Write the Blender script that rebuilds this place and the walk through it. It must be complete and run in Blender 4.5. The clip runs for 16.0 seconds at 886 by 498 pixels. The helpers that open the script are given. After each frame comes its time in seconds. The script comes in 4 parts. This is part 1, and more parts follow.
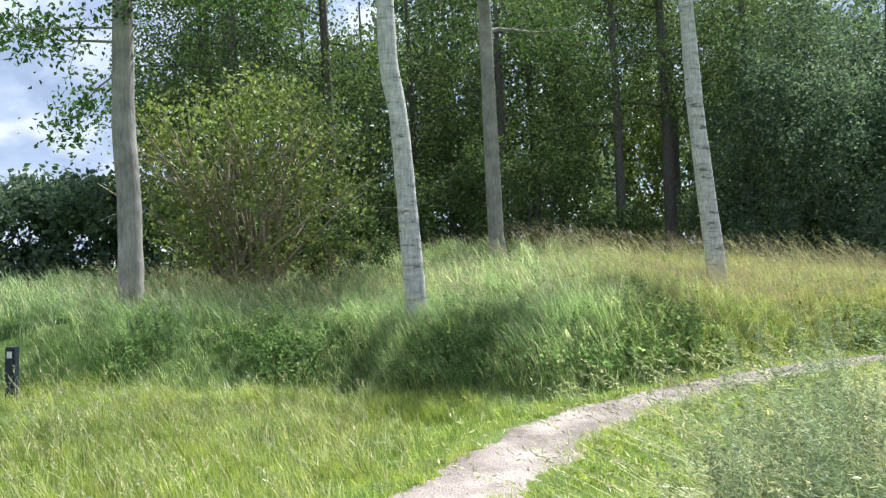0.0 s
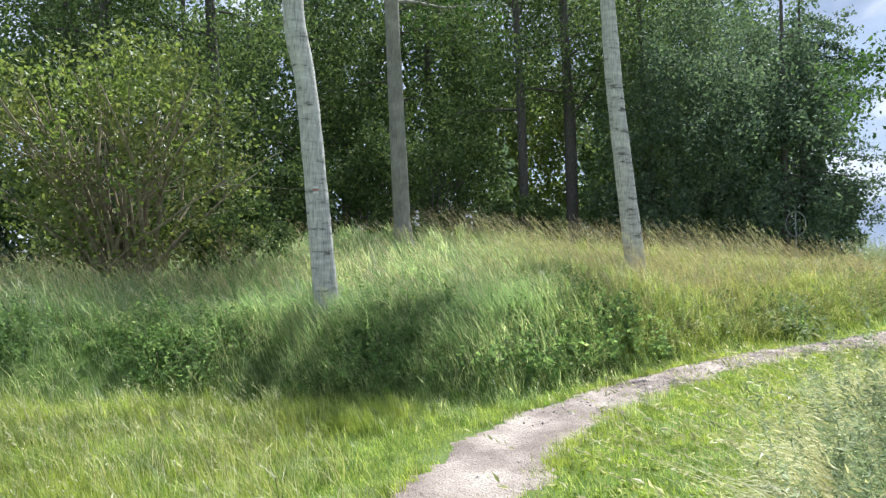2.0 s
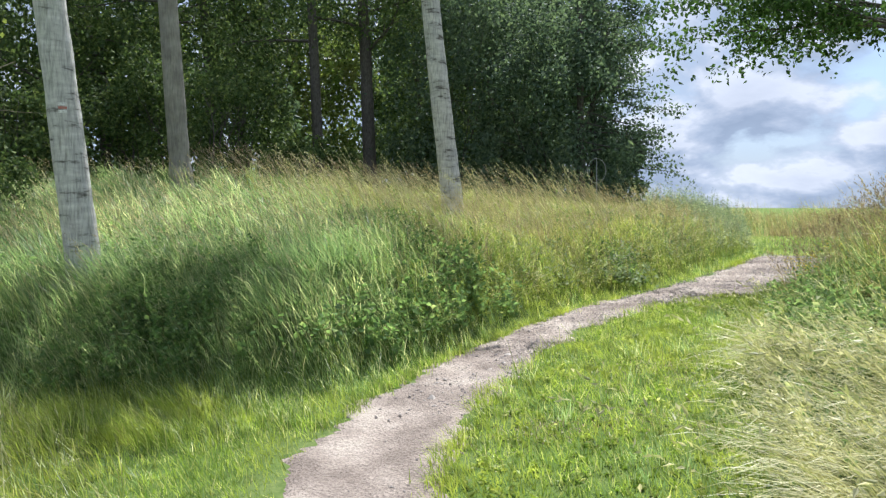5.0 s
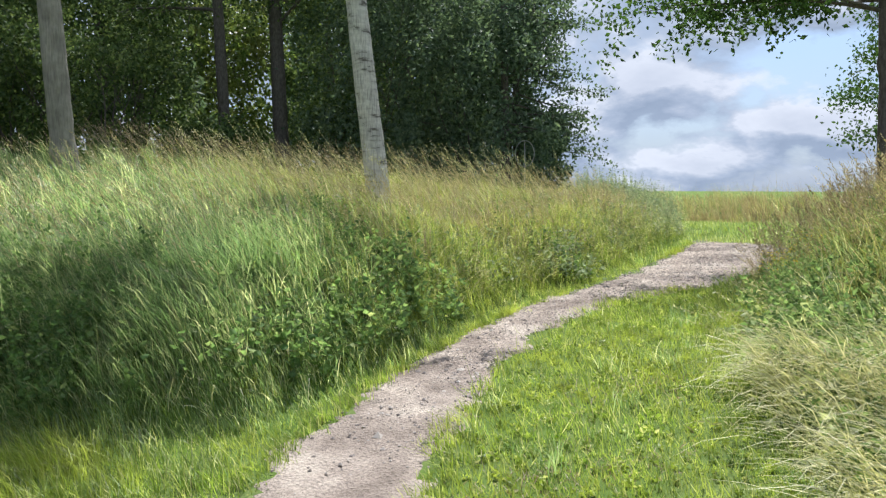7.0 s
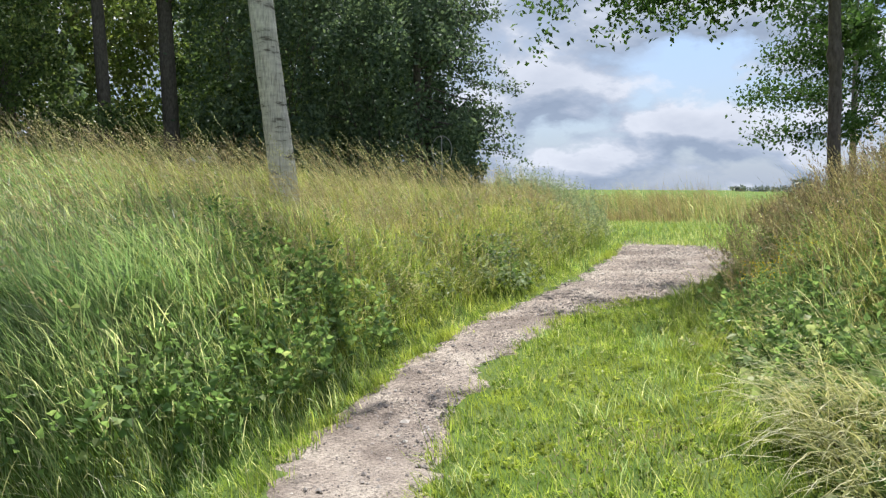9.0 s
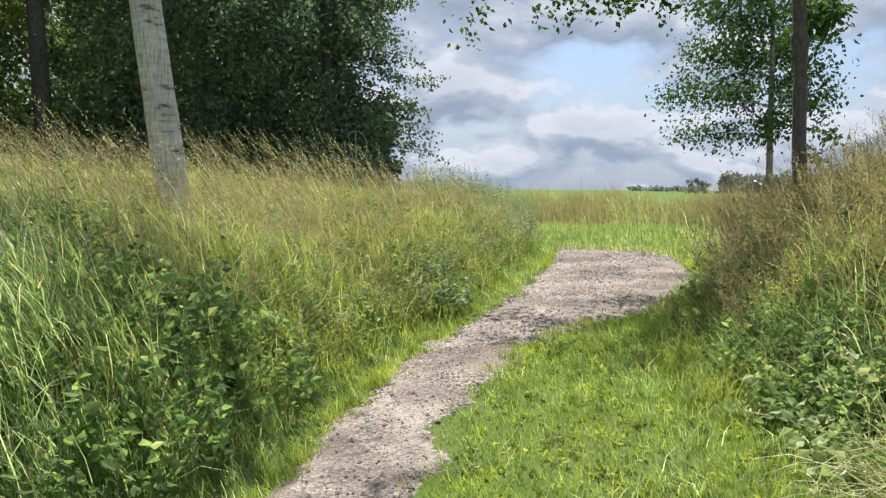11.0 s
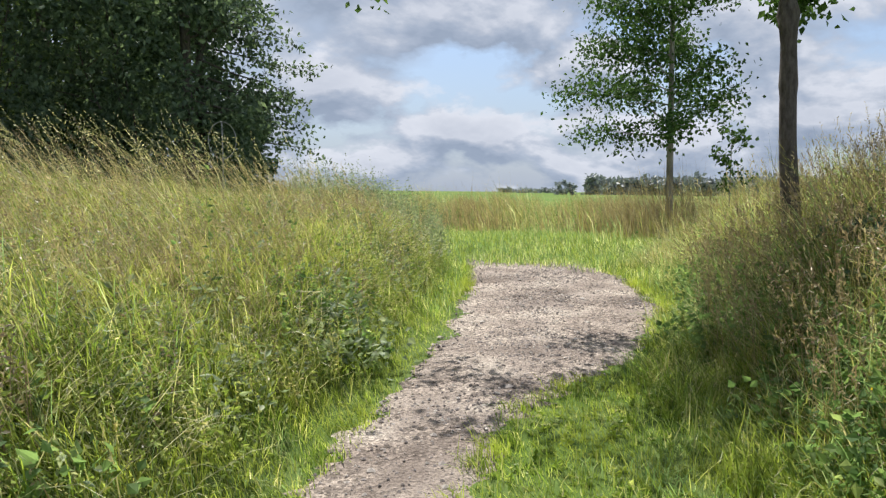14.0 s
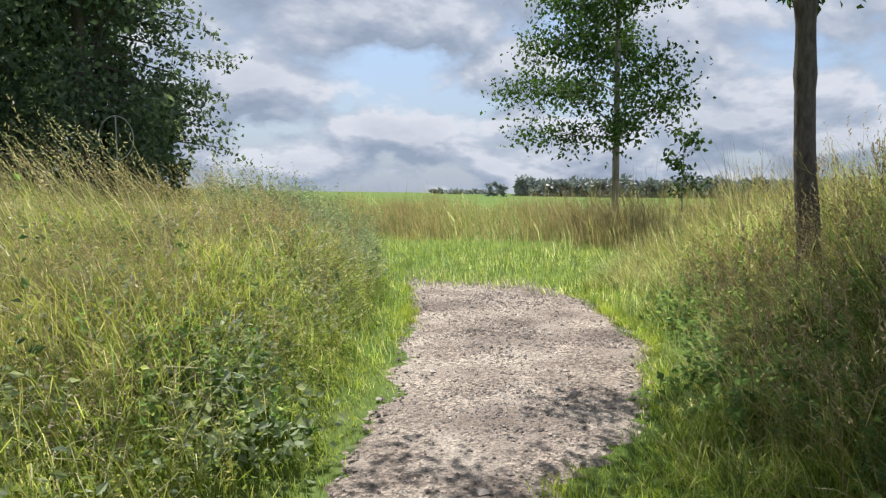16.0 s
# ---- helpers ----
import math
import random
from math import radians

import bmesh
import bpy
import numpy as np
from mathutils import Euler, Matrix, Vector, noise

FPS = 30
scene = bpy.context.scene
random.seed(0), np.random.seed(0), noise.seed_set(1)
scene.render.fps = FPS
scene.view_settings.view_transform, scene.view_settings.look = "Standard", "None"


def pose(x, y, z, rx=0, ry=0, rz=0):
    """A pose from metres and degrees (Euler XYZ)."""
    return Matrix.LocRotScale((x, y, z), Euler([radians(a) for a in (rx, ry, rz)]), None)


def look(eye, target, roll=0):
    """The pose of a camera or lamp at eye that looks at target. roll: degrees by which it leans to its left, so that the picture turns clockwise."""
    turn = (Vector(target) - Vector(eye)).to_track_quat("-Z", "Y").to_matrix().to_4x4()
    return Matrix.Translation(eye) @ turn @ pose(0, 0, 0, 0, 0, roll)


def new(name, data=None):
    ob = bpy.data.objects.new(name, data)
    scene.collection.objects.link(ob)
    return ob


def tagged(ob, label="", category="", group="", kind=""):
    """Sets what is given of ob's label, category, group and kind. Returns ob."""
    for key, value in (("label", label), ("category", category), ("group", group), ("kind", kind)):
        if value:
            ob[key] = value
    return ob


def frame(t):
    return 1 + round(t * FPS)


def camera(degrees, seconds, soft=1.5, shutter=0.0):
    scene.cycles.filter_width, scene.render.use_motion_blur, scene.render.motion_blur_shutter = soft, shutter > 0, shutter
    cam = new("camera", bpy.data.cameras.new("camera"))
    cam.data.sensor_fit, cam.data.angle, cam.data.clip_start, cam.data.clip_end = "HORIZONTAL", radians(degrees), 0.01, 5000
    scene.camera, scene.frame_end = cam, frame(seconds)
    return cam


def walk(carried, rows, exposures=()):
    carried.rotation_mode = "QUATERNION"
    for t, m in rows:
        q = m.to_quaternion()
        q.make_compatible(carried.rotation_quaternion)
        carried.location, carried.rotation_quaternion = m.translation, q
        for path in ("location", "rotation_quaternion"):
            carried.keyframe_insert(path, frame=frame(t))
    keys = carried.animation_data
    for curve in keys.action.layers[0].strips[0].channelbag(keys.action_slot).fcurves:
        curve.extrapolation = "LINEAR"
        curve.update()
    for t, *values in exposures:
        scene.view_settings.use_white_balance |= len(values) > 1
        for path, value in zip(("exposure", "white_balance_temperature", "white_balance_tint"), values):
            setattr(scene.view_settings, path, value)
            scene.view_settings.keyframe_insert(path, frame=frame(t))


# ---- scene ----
cam = camera(61.7, 16.0, soft=1.3)
METRES, EYE, TILT, LEAN, TURN = 11.4, 1.483, -1.2, -4.6, 0.0
ROWS = [
    (0.0, 0.0, 0.0, 0.0, 0.2, 2.51, 4.48),
    (0.5, -0.015, 0.0247, 0.0003, -1.79, 2.26, 4.52),
    (1.0, -0.0236, 0.0551, -0.0012, -3.91, 1.99, 4.53),
    (1.5, -0.0278, 0.0866, 0.0022, -6.23, 1.63, 4.56),
    (2.0, -0.0366, 0.1147, 0.0, -8.67, 1.11, 4.6),
    (2.5, -0.0354, 0.1452, -0.0027, -11.4, 0.45, 4.65),
    (3.0, -0.0353, 0.1768, 0.0011, -14.39, -0.41, 4.66),
    (3.5, -0.0413, 0.2058, 0.0002, -17.49, -1.41, 4.67),
    (4.0, -0.0399, 0.2339, -0.0039, -20.55, -2.48, 4.64),
    (6.5, -0.0245, 0.3621, -0.0008, -31.09, -5.77, 4.43),
    (7.0, -0.0094, 0.3888, 0.0007, -32.53, -5.99, 4.36),
    (7.5, -0.0013, 0.4171, 0.0011, -34.17, -6.18, 4.27),
    (8.0, 0.0051, 0.443, 0.0018, -35.93, -6.35, 4.22),
    (8.5, 0.0225, 0.4716, 0.0011, -37.96, -6.51, 4.13),
    (9.0, 0.038, 0.4996, 0.0005, -40.11, -6.69, 4.04),
    (9.5, 0.0533, 0.5277, -0.0007, -42.16, -6.81, 3.95),
    (10.0, 0.0739, 0.5548, -0.0002, -44.09, -6.96, 3.87),
    (12.5, 0.1669, 0.6904, -0.004, -51.74, -7.43, 3.38),
    (13.0, 0.1939, 0.7151, -0.0015, -53.36, -7.5, 3.28),
    (13.5, 0.2167, 0.7423, -0.0031, -55.18, -7.59, 3.17),
    (14.0, 0.242, 0.7638, -0.0055, -57.11, -7.69, 3.04),
    (14.5, 0.2709, 0.7812, -0.0038, -58.92, -7.75, 2.9),
    (15.0, 0.2941, 0.801, -0.0054, -60.36, -7.78, 2.82),
    (15.5, 0.323, 0.8217, -0.009, -61.48, -7.82, 2.71),
    (16.0, 0.3554, 0.8434, -0.0046, -62.42, -7.88, 2.56),
]
walk(cam, [(t, pose(0, 0, EYE, TILT, LEAN, TURN) @ pose(METRES * x, METRES * y, METRES * z, 90 + pitch, roll, yaw)) for t, x, y, z, yaw, pitch, roll in ROWS],
     exposures=[(0.0, 1.0, 5650, 13), (4.0, 0.82, 5750, 13), (8.0, 0.63, 6000, 13), (12.5, 0.54, 6200, 13), (16.0, 0.47, 6200, 13)])

# ---- world and sun ----
SUN_HEADING, SUN_HEIGHT = 39.0, 59.5  # degrees from +y towards +x, and above the horizon
sd = Vector((math.sin(radians(SUN_HEADING)) * math.cos(radians(SUN_HEIGHT)), math.cos(radians(SUN_HEADING)) * math.cos(radians(SUN_HEIGHT)), math.sin(radians(SUN_HEIGHT))))
world = bpy.data.worlds.new("world")
scene.world = world
world.use_nodes = True
wn, wl = world.node_tree.nodes, world.node_tree.links
wn.clear()


def wnode(kind, **values):
    n = wn.new(kind)
    for k, v in values.items():
        n.inputs[k].default_value = v
    return n


def wmath(op, a, b=0.0):
    n = wn.new("ShaderNodeMath")
    n.operation = op
    for i, v in enumerate((a, b)):
        if isinstance(v, (int, float)):
            n.inputs[i].default_value = v
        else:
            wl.new(v, n.inputs[i])
    return n.outputs[0]


sky = wn.new("ShaderNodeTexSky")
sky.sky_type, sky.sun_disc = "NISHITA", False
sky.sun_elevation, sky.sun_rotation = radians(SUN_HEIGHT), radians(SUN_HEADING)
sky.air_density, sky.dust_density = 1.0, 0.6


def wramp(src, stops):
    r = wn.new("ShaderNodeValToRGB")
    while len(r.color_ramp.elements) < len(stops):
        r.color_ramp.elements.new(0.5)
    for e, (p, c) in zip(r.color_ramp.elements, stops):
        e.position, e.color = p, (*c, 1)
    wl.new(src, r.inputs[0])
    return r.outputs[0]


def wmix(fac, a, b, kind="MIX"):
    x = wn.new("ShaderNodeMix")
    x.data_type, x.blend_type = "RGBA", kind
    for v, i in ((fac, 0), (a, 6), (b, 7)):
        if isinstance(v, (int, float)):
            x.inputs[i].default_value = v
        else:
            wl.new(v, x.inputs[i])
    return x.outputs[2]


# cumulus on a flat layer overhead: each point's light depends on how much cloud lies above it
coord = wn.new("ShaderNodeTexCoord")
sep = wn.new("ShaderNodeSeparateXYZ")
wl.new(coord.outputs["Generated"], sep.inputs[0])
rise = wmath("ADD", wmath("MAXIMUM", sep.outputs[2], 0.0), 0.42)


def layer(scale, nudge, detail=9.0, rough=0.52, seed=0.0):
    up = wmath("MULTIPLY", rise, nudge)
    flat = wn.new("ShaderNodeCombineXYZ")
    wl.new(wmath("DIVIDE", sep.outputs[0], up), flat.inputs[0])
    wl.new(wmath("DIVIDE", sep.outputs[1], up), flat.inputs[1])
    flat.inputs[2].default_value = seed
    t = wnode("ShaderNodeTexNoise", Scale=scale, Detail=detail, Roughness=rough, Distortion=0.15)
    wl.new(flat.outputs[0], t.inputs["Vector"])
    return t.outputs[0]


here, above = layer(2.7, 1.0, 10.0, 0.55), layer(2.7, 1.055, 10.0, 0.55)
lit = wmath("ADD", wmath("MULTIPLY", wmath("SUBTRACT", here, above), 4.0), 0.52)
cloud = wramp(lit, [(0.2, (2.3, 2.72, 3.3)), (0.45, (3.0, 3.4, 3.95)), (0.6, (3.7, 4.0, 4.4)), (0.8, (5.0, 5.15, 5.35))])
cloud = wmix(1.0, cloud, wramp(here, [(0.45, (1.12, 1.12, 1.12)), (0.68, (0.8, 0.83, 0.88))]), "MULTIPLY")
low = wmath("MAXIMUM", wmath("SUBTRACT", 0.97, wmath("MULTIPLY", sep.outputs[2], 3.5)), wramp(layer(1.1, 1.0, 5.0, 0.6, 4.0), [(0.4, (0.25, 0.25, 0.25)), (0.55, (0.88, 0.88, 0.88))]))
veil = wmix(low, sky.outputs[0], wramp(here, [(0.3, (2.9, 3.35, 4.0)), (0.6, (3.3, 3.7, 4.2))]))
amount = wramp(here, [(0.41, (0, 0, 0)), (0.49, (1, 1, 1))])
heaven = wmix(amount, veil, cloud)
back = wnode("ShaderNodeBackground", Strength=0.1)
wl.new(heaven, back.inputs[0])
wout = wn.new("ShaderNodeOutputWorld")
wl.new(back.outputs[0], wout.inputs[0])

sun = new("sun", bpy.data.lights.new("sun", "SUN"))
sun.data.energy, sun.data.angle, sun.data.color = 5.0, radians(0.55), (1.0, 0.95, 0.86)
sun.matrix_world = look((0, 0, 40), Vector((0, 0, 40)) - sd)

# ---- materials ----
class Mat:
    """A small builder of node materials."""

    def __init__(self, name):
        self.m = bpy.data.materials.new(name)
        self.m.use_nodes = True
        self.n, self.l = self.m.node_tree.nodes, self.m.node_tree.links
        self.bsdf = self.n["Principled BSDF"]
        self.out = self.n["Material Output"]
        self.pos = self.n.new("ShaderNodeNewGeometry")

    def noise(self, scale, detail=4.0, rough=0.55, stretch=None):
        t = self.n.new("ShaderNodeTexNoise")
        t.inputs["Scale"].default_value, t.inputs["Detail"].default_value, t.inputs["Roughness"].default_value = scale, detail, rough
        src = self.pos.outputs["Position"]
        if stretch:
            m = self.n.new("ShaderNodeVectorMath")
            m.operation = "MULTIPLY"
            m.inputs[1].default_value = stretch
            self.l.new(src, m.inputs[0])
            src = m.outputs[0]
        self.l.new(src, t.inputs["Vector"])
        return t.outputs[0]

    def ramp(self, src, stops):
        r = self.n.new("ShaderNodeValToRGB")
        while len(r.color_ramp.elements) < len(stops):
            r.color_ramp.elements.new(0.5)
        for e, (p, c) in zip(r.color_ramp.elements, stops):
            e.position, e.color = p, (*c, 1)
        self.l.new(src, r.inputs[0])
        return r.outputs[0]

    def mix(self, fac, a, b, kind="MIX"):
        x = self.n.new("ShaderNodeMix")
        x.data_type, x.blend_type = "RGBA", kind
        for v, i in ((fac, 0), (a, 6), (b, 7)):
            if isinstance(v, (int, float)):
                x.inputs[i].default_value = v
            elif isinstance(v, tuple):
                x.inputs[i].default_value = (*v, 1)
            else:
                self.l.new(v, x.inputs[i])
        return x.outputs[2]

    def colour(self, c, rough=0.8, spec=0.3):
        if isinstance(c, tuple):
            self.bsdf.inputs["Base Color"].default_value = (*c, 1)
        else:
            self.l.new(c, self.bsdf.inputs["Base Color"])
        self.bsdf.inputs["Roughness"].default_value = rough
        self.bsdf.inputs["Specular IOR Level"].default_value = spec
        return self.m

    def bump(self, src, strength=0.5, distance=0.02):
        b = self.n.new("ShaderNodeBump")
        b.inputs["Strength"].default_value, b.inputs["Distance"].default_value = strength, distance
        self.l.new(src, b.inputs["Height"])
        self.l.new(b.outputs[0], self.bsdf.inputs["Normal"])

    def leafy(self, c, through_light=0.4, gain=1.6, rough=0.45, spec=0.4):
        """A thin leaf: lit from the front and, tinted, through its back."""
        self.colour(c, rough, spec)
        t = self.n.new("ShaderNodeBsdfTranslucent")
        self.l.new(self.mix(1.0, c, (gain, gain * 1.02, gain * 0.68), "MULTIPLY"), t.inputs[0])
        x = self.n.new("ShaderNodeMixShader")
        x.inputs[0].default_value = through_light
        self.l.new(self.bsdf.outputs[0], x.inputs[1])
        self.l.new(t.outputs[0], x.inputs[2])
        self.l.new(x.outputs[0], self.out.inputs[0])
        return self.m


def leaf_material(name, stops, patch=None, patch_scale=0.6, through_light=0.4, gain=1.6, rough=0.45, spec=0.4):
    """Each blade or leaf takes its own colour of the stops; wide patches pull it towards another hue."""
    k = Mat(name)
    c = k.ramp(k.pos.outputs["Random Per Island"], stops)
    if patch:
        f = k.ramp(k.noise(patch_scale, 3.0), [(0.42, (0, 0, 0)), (0.62, (0.75, 0.75, 0.75))])
        c = k.mix(f, c, patch)
    tuft = k.ramp(k.noise(6.0, 2.0), [(0.33, (0.56, 0.58, 0.56)), (0.66, (1.4, 1.37, 1.32))])
    return k.leafy(k.mix(1.0, c, tuft, "MULTIPLY"), through_light, gain, rough, spec)


LAWN = leaf_material("lawn_blade", [(0.0, (0.075, 0.135, 0.022)), (0.5, (0.21, 0.3, 0.05)), (0.78, (0.36, 0.42, 0.105)), (1.0, (0.62, 0.58, 0.34))], (0.31, 0.35, 0.07), 1.5, 0.48, rough=0.45, spec=0.4)
TALL = leaf_material("tall_grass_blade", [(0.0, (0.07, 0.115, 0.045)), (0.35, (0.16, 0.245, 0.105)), (0.65, (0.3, 0.38, 0.19)), (0.85, (0.52, 0.53, 0.33)), (1.0, (0.75, 0.7, 0.52))], (0.17, 0.26, 0.125), 0.5, 0.58, gain=1.7, rough=0.4, spec=0.45)
YELLOW = leaf_material("sunny_grass_blade", [(0.0, (0.1, 0.135, 0.036)), (0.4, (0.245, 0.275, 0.075)), (0.75, (0.42, 0.38, 0.175)), (1.0, (0.68, 0.6, 0.42))], (0.26, 0.27, 0.08), 0.8, 0.44, rough=0.42, spec=0.4)
DRY = leaf_material("dry_grass_stalk", [(0.0, (0.36, 0.29, 0.15)), (0.5, (0.48, 0.4, 0.23)), (1.0, (0.64, 0.56, 0.38))], None, through_light=0.3, gain=1.1)
STRAW = leaf_material("pale_straw_blade", [(0.0, (0.34, 0.36, 0.16)), (0.5, (0.52, 0.5, 0.28)), (1.0, (0.7, 0.66, 0.46))], None, through_light=0.35, gain=1.1)
RUST = leaf_material("rusty_grass_stalk", [(0.0, (0.24, 0.175, 0.115)), (0.5, (0.35, 0.275, 0.185)), (1.0, (0.48, 0.4, 0.29))], None, through_light=0.3, gain=1.1)
WEED = leaf_material("weed_leaf", [(0.0, (0.085, 0.15, 0.06)), (0.5, (0.14, 0.225, 0.085)), (0.9, (0.22, 0.305, 0.12)), (1.0, (0.38, 0.42, 0.2))], (0.15, 0.225, 0.1), 0.7, 0.52, gain=1.7, rough=0.7, spec=0.15)
HERB = leaf_material("small_herb_leaf", [(0.0, (0.13, 0.19, 0.045)), (0.5, (0.24, 0.31, 0.07)), (0.85, (0.36, 0.4, 0.13)), (1.0, (0.52, 0.5, 0.27))], (0.21, 0.26, 0.085), 1.1, 0.42, rough=0.65, spec=0.2)
GREYWEED = leaf_material("mugwort_leaf", [(0.0, (0.19, 0.25, 0.15)), (0.6, (0.29, 0.35, 0.22)), (1.0, (0.44, 0.48, 0.34))], None, through_light=0.38, gain=1.3, rough=0.6, spec=0.2)
PALEWEED = leaf_material("pale_weed_leaf", [(0.0, (0.2, 0.28, 0.11)), (0.5, (0.32, 0.39, 0.18)), (1.0, (0.5, 0.53, 0.32))], None, through_light=0.4, gain=1.3, rough=0.6, spec=0.2)
POPLAR = leaf_material("poplar_leaf", [(0.0, (0.045, 0.09, 0.028)), (0.6, (0.07, 0.135, 0.04)), (1.0, (0.115, 0.19, 0.06))], None, through_light=0.32, gain=1.4, rough=0.6, spec=0.15)
WOODLEAF = leaf_material("wood_leaf", [(0.0, (0.06, 0.098, 0.042)), (0.6, (0.1, 0.15, 0.06)), (1.0, (0.19, 0.24, 0.088))], None, through_light=0.36, gain=1.35, rough=0.6, spec=0.15)
DARKLEAF = leaf_material("dark_leaf", [(0.0, (0.075, 0.115, 0.082)), (0.6, (0.112, 0.16, 0.108)), (1.0, (0.16, 0.215, 0.135))], None, through_light=0.34, rough=0.6, spec=0.15)
SHRUB = leaf_material("shrub_leaf", [(0.0, (0.09, 0.135, 0.038)), (0.5, (0.145, 0.205, 0.055)), (1.0, (0.26, 0.32, 0.09))], (0.18, 0.185, 0.065), 0.5, 0.36)
# blue-grey is the haze of distance, painted into the leaves' base colour
HAZELEAF = leaf_material("hazed_far_leaf", [(0.0, (0.165, 0.195, 0.22)), (1.0, (0.215, 0.25, 0.265))], None, through_light=0.2)

k = Mat("pale_poplar_bark")
rings = k.ramp(k.noise(1.0, 4.0, 0.6, (3.2, 3.2, 13.0)), [(0.33, (0.17, 0.16, 0.145)), (0.41, (0.54, 0.53, 0.495)), (0.7, (0.76, 0.75, 0.7))])
fiss = k.noise(1.0, 5.0, 0.6, (45, 45, 5.0))
BARK = k.colour(k.mix(0.55, rings, k.ramp(fiss, [(0.34, (0.2, 0.19, 0.17)), (0.56, (0.92, 0.9, 0.86))]), "MULTIPLY"), 0.9, 0.15)
k.bump(fiss, 0.8, 0.02)
k = Mat("brown_bark")
fiss = k.noise(1.0, 5.0, 0.6, (38, 38, 4.5))
BROWN = k.colour(k.mix(0.5, k.ramp(k.noise(3.0), [(0.3, (0.25, 0.235, 0.21)), (0.7, (0.46, 0.43, 0.38))]), k.ramp(fiss, [(0.3, (0.25, 0.24, 0.22)), (0.6, (0.9, 0.88, 0.85))]), "MULTIPLY"), 0.95, 0.15)
k.bump(fiss, 0.9, 0.02)
k = Mat("dark_bark")
fiss = k.noise(1.0, 5.0, 0.65, (26, 26, 9.0))
DARKBARK = k.colour(k.ramp(fiss, [(0.3, (0.06, 0.053, 0.047)), (0.7, (0.165, 0.147, 0.13))]), 0.95, 0.15)
k.bump(fiss, 0.8, 0.02)
k = Mat("bare_stem")
STEM = k.colour(k.ramp(k.noise(14.0), [(0.3, (0.2, 0.16, 0.1)), (0.7, (0.4, 0.34, 0.24))]), 0.9, 0.2)
k = Mat("soil_under_grass")
SOIL = k.colour(k.mix(k.ramp(k.noise(1.4, 4.0), [(0.4, (0, 0, 0)), (0.6, (1, 1, 1))]), k.ramp(k.noise(9.0), [(0.3, (0.06, 0.1, 0.022)), (0.7, (0.11, 0.17, 0.035))]), k.ramp(k.noise(25.0), [(0.3, (0.07, 0.11, 0.028)), (0.7, (0.15, 0.19, 0.06))])), 0.95, 0.1)
k = Mat("trodden_path")
fine = k.noise(60.0, 6.0, 0.65)
wide = k.ramp(k.noise(1.7, 5.0), [(0.36, (0.24, 0.198, 0.165)), (0.5, (0.36, 0.305, 0.255)), (0.64, (0.48, 0.42, 0.35))])
grit = k.n.new("ShaderNodeTexVoronoi")
grit.inputs["Scale"].default_value = 48.0
k.l.new(k.pos.outputs["Position"], grit.inputs["Vector"])
stones = k.ramp(grit.outputs["Color"], [(0.2, (0.35, 0.34, 0.34)), (0.5, (0.85, 0.84, 0.83)), (0.8, (1.45, 1.43, 1.4))])
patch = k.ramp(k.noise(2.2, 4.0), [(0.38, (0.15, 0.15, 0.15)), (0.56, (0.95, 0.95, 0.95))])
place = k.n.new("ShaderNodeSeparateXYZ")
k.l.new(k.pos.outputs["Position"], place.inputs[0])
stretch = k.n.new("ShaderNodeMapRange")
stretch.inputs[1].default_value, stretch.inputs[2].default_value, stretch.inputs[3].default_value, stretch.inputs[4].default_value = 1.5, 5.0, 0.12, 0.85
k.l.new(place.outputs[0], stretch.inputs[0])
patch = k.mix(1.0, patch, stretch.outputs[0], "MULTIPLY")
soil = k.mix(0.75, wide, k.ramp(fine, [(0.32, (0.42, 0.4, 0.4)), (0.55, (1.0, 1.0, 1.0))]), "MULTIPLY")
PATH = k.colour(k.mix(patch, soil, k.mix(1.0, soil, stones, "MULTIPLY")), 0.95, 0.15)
k.bump(k.mix(0.5, fine, grit.outputs["Distance"]), 1.0, 0.025)
k = Mat("pebble")
PEBBLE = k.colour(k.ramp(k.pos.outputs["Random Per Island"], [(0.0, (0.14, 0.12, 0.11)), (0.5, (0.24, 0.21, 0.19)), (0.85, (0.37, 0.33, 0.29)), (1.0, (0.55, 0.5, 0.44))]), 0.85, 0.25)
k = Mat("field_crop")
CROP = k.colour(k.mix(k.ramp(k.noise(0.03, 3.0), [(0.4, (0, 0, 0)), (0.6, (1, 1, 1))]), (0.1, 0.17, 0.035), (0.14, 0.2, 0.045)), 0.95, 0.1)
k = Mat("dark_post_paint")
POST = k.colour(k.ramp(k.noise(20.0), [(0.3, (0.012, 0.018, 0.028)), (0.7, (0.03, 0.04, 0.055))]), 0.5, 0.4)
k = Mat("white_paint")
WHITE = k.colour(k.ramp(k.noise(60.0), [(0.35, (0.55, 0.54, 0.5)), (0.6, (0.8, 0.79, 0.76))]), 0.8, 0.2)
k = Mat("red_paint")
RED = k.colour(k.ramp(k.noise(60.0), [(0.35, (0.4, 0.24, 0.2)), (0.6, (0.48, 0.17, 0.13))]), 0.8, 0.2)
k = Mat("ring_grey")
RINGGREY = k.colour((0.28, 0.29, 0.28), 0.6, 0.4)
k = Mat("yellow_petal")
PETAL = k.colour((0.75, 0.55, 0.03), 0.7, 0.2)

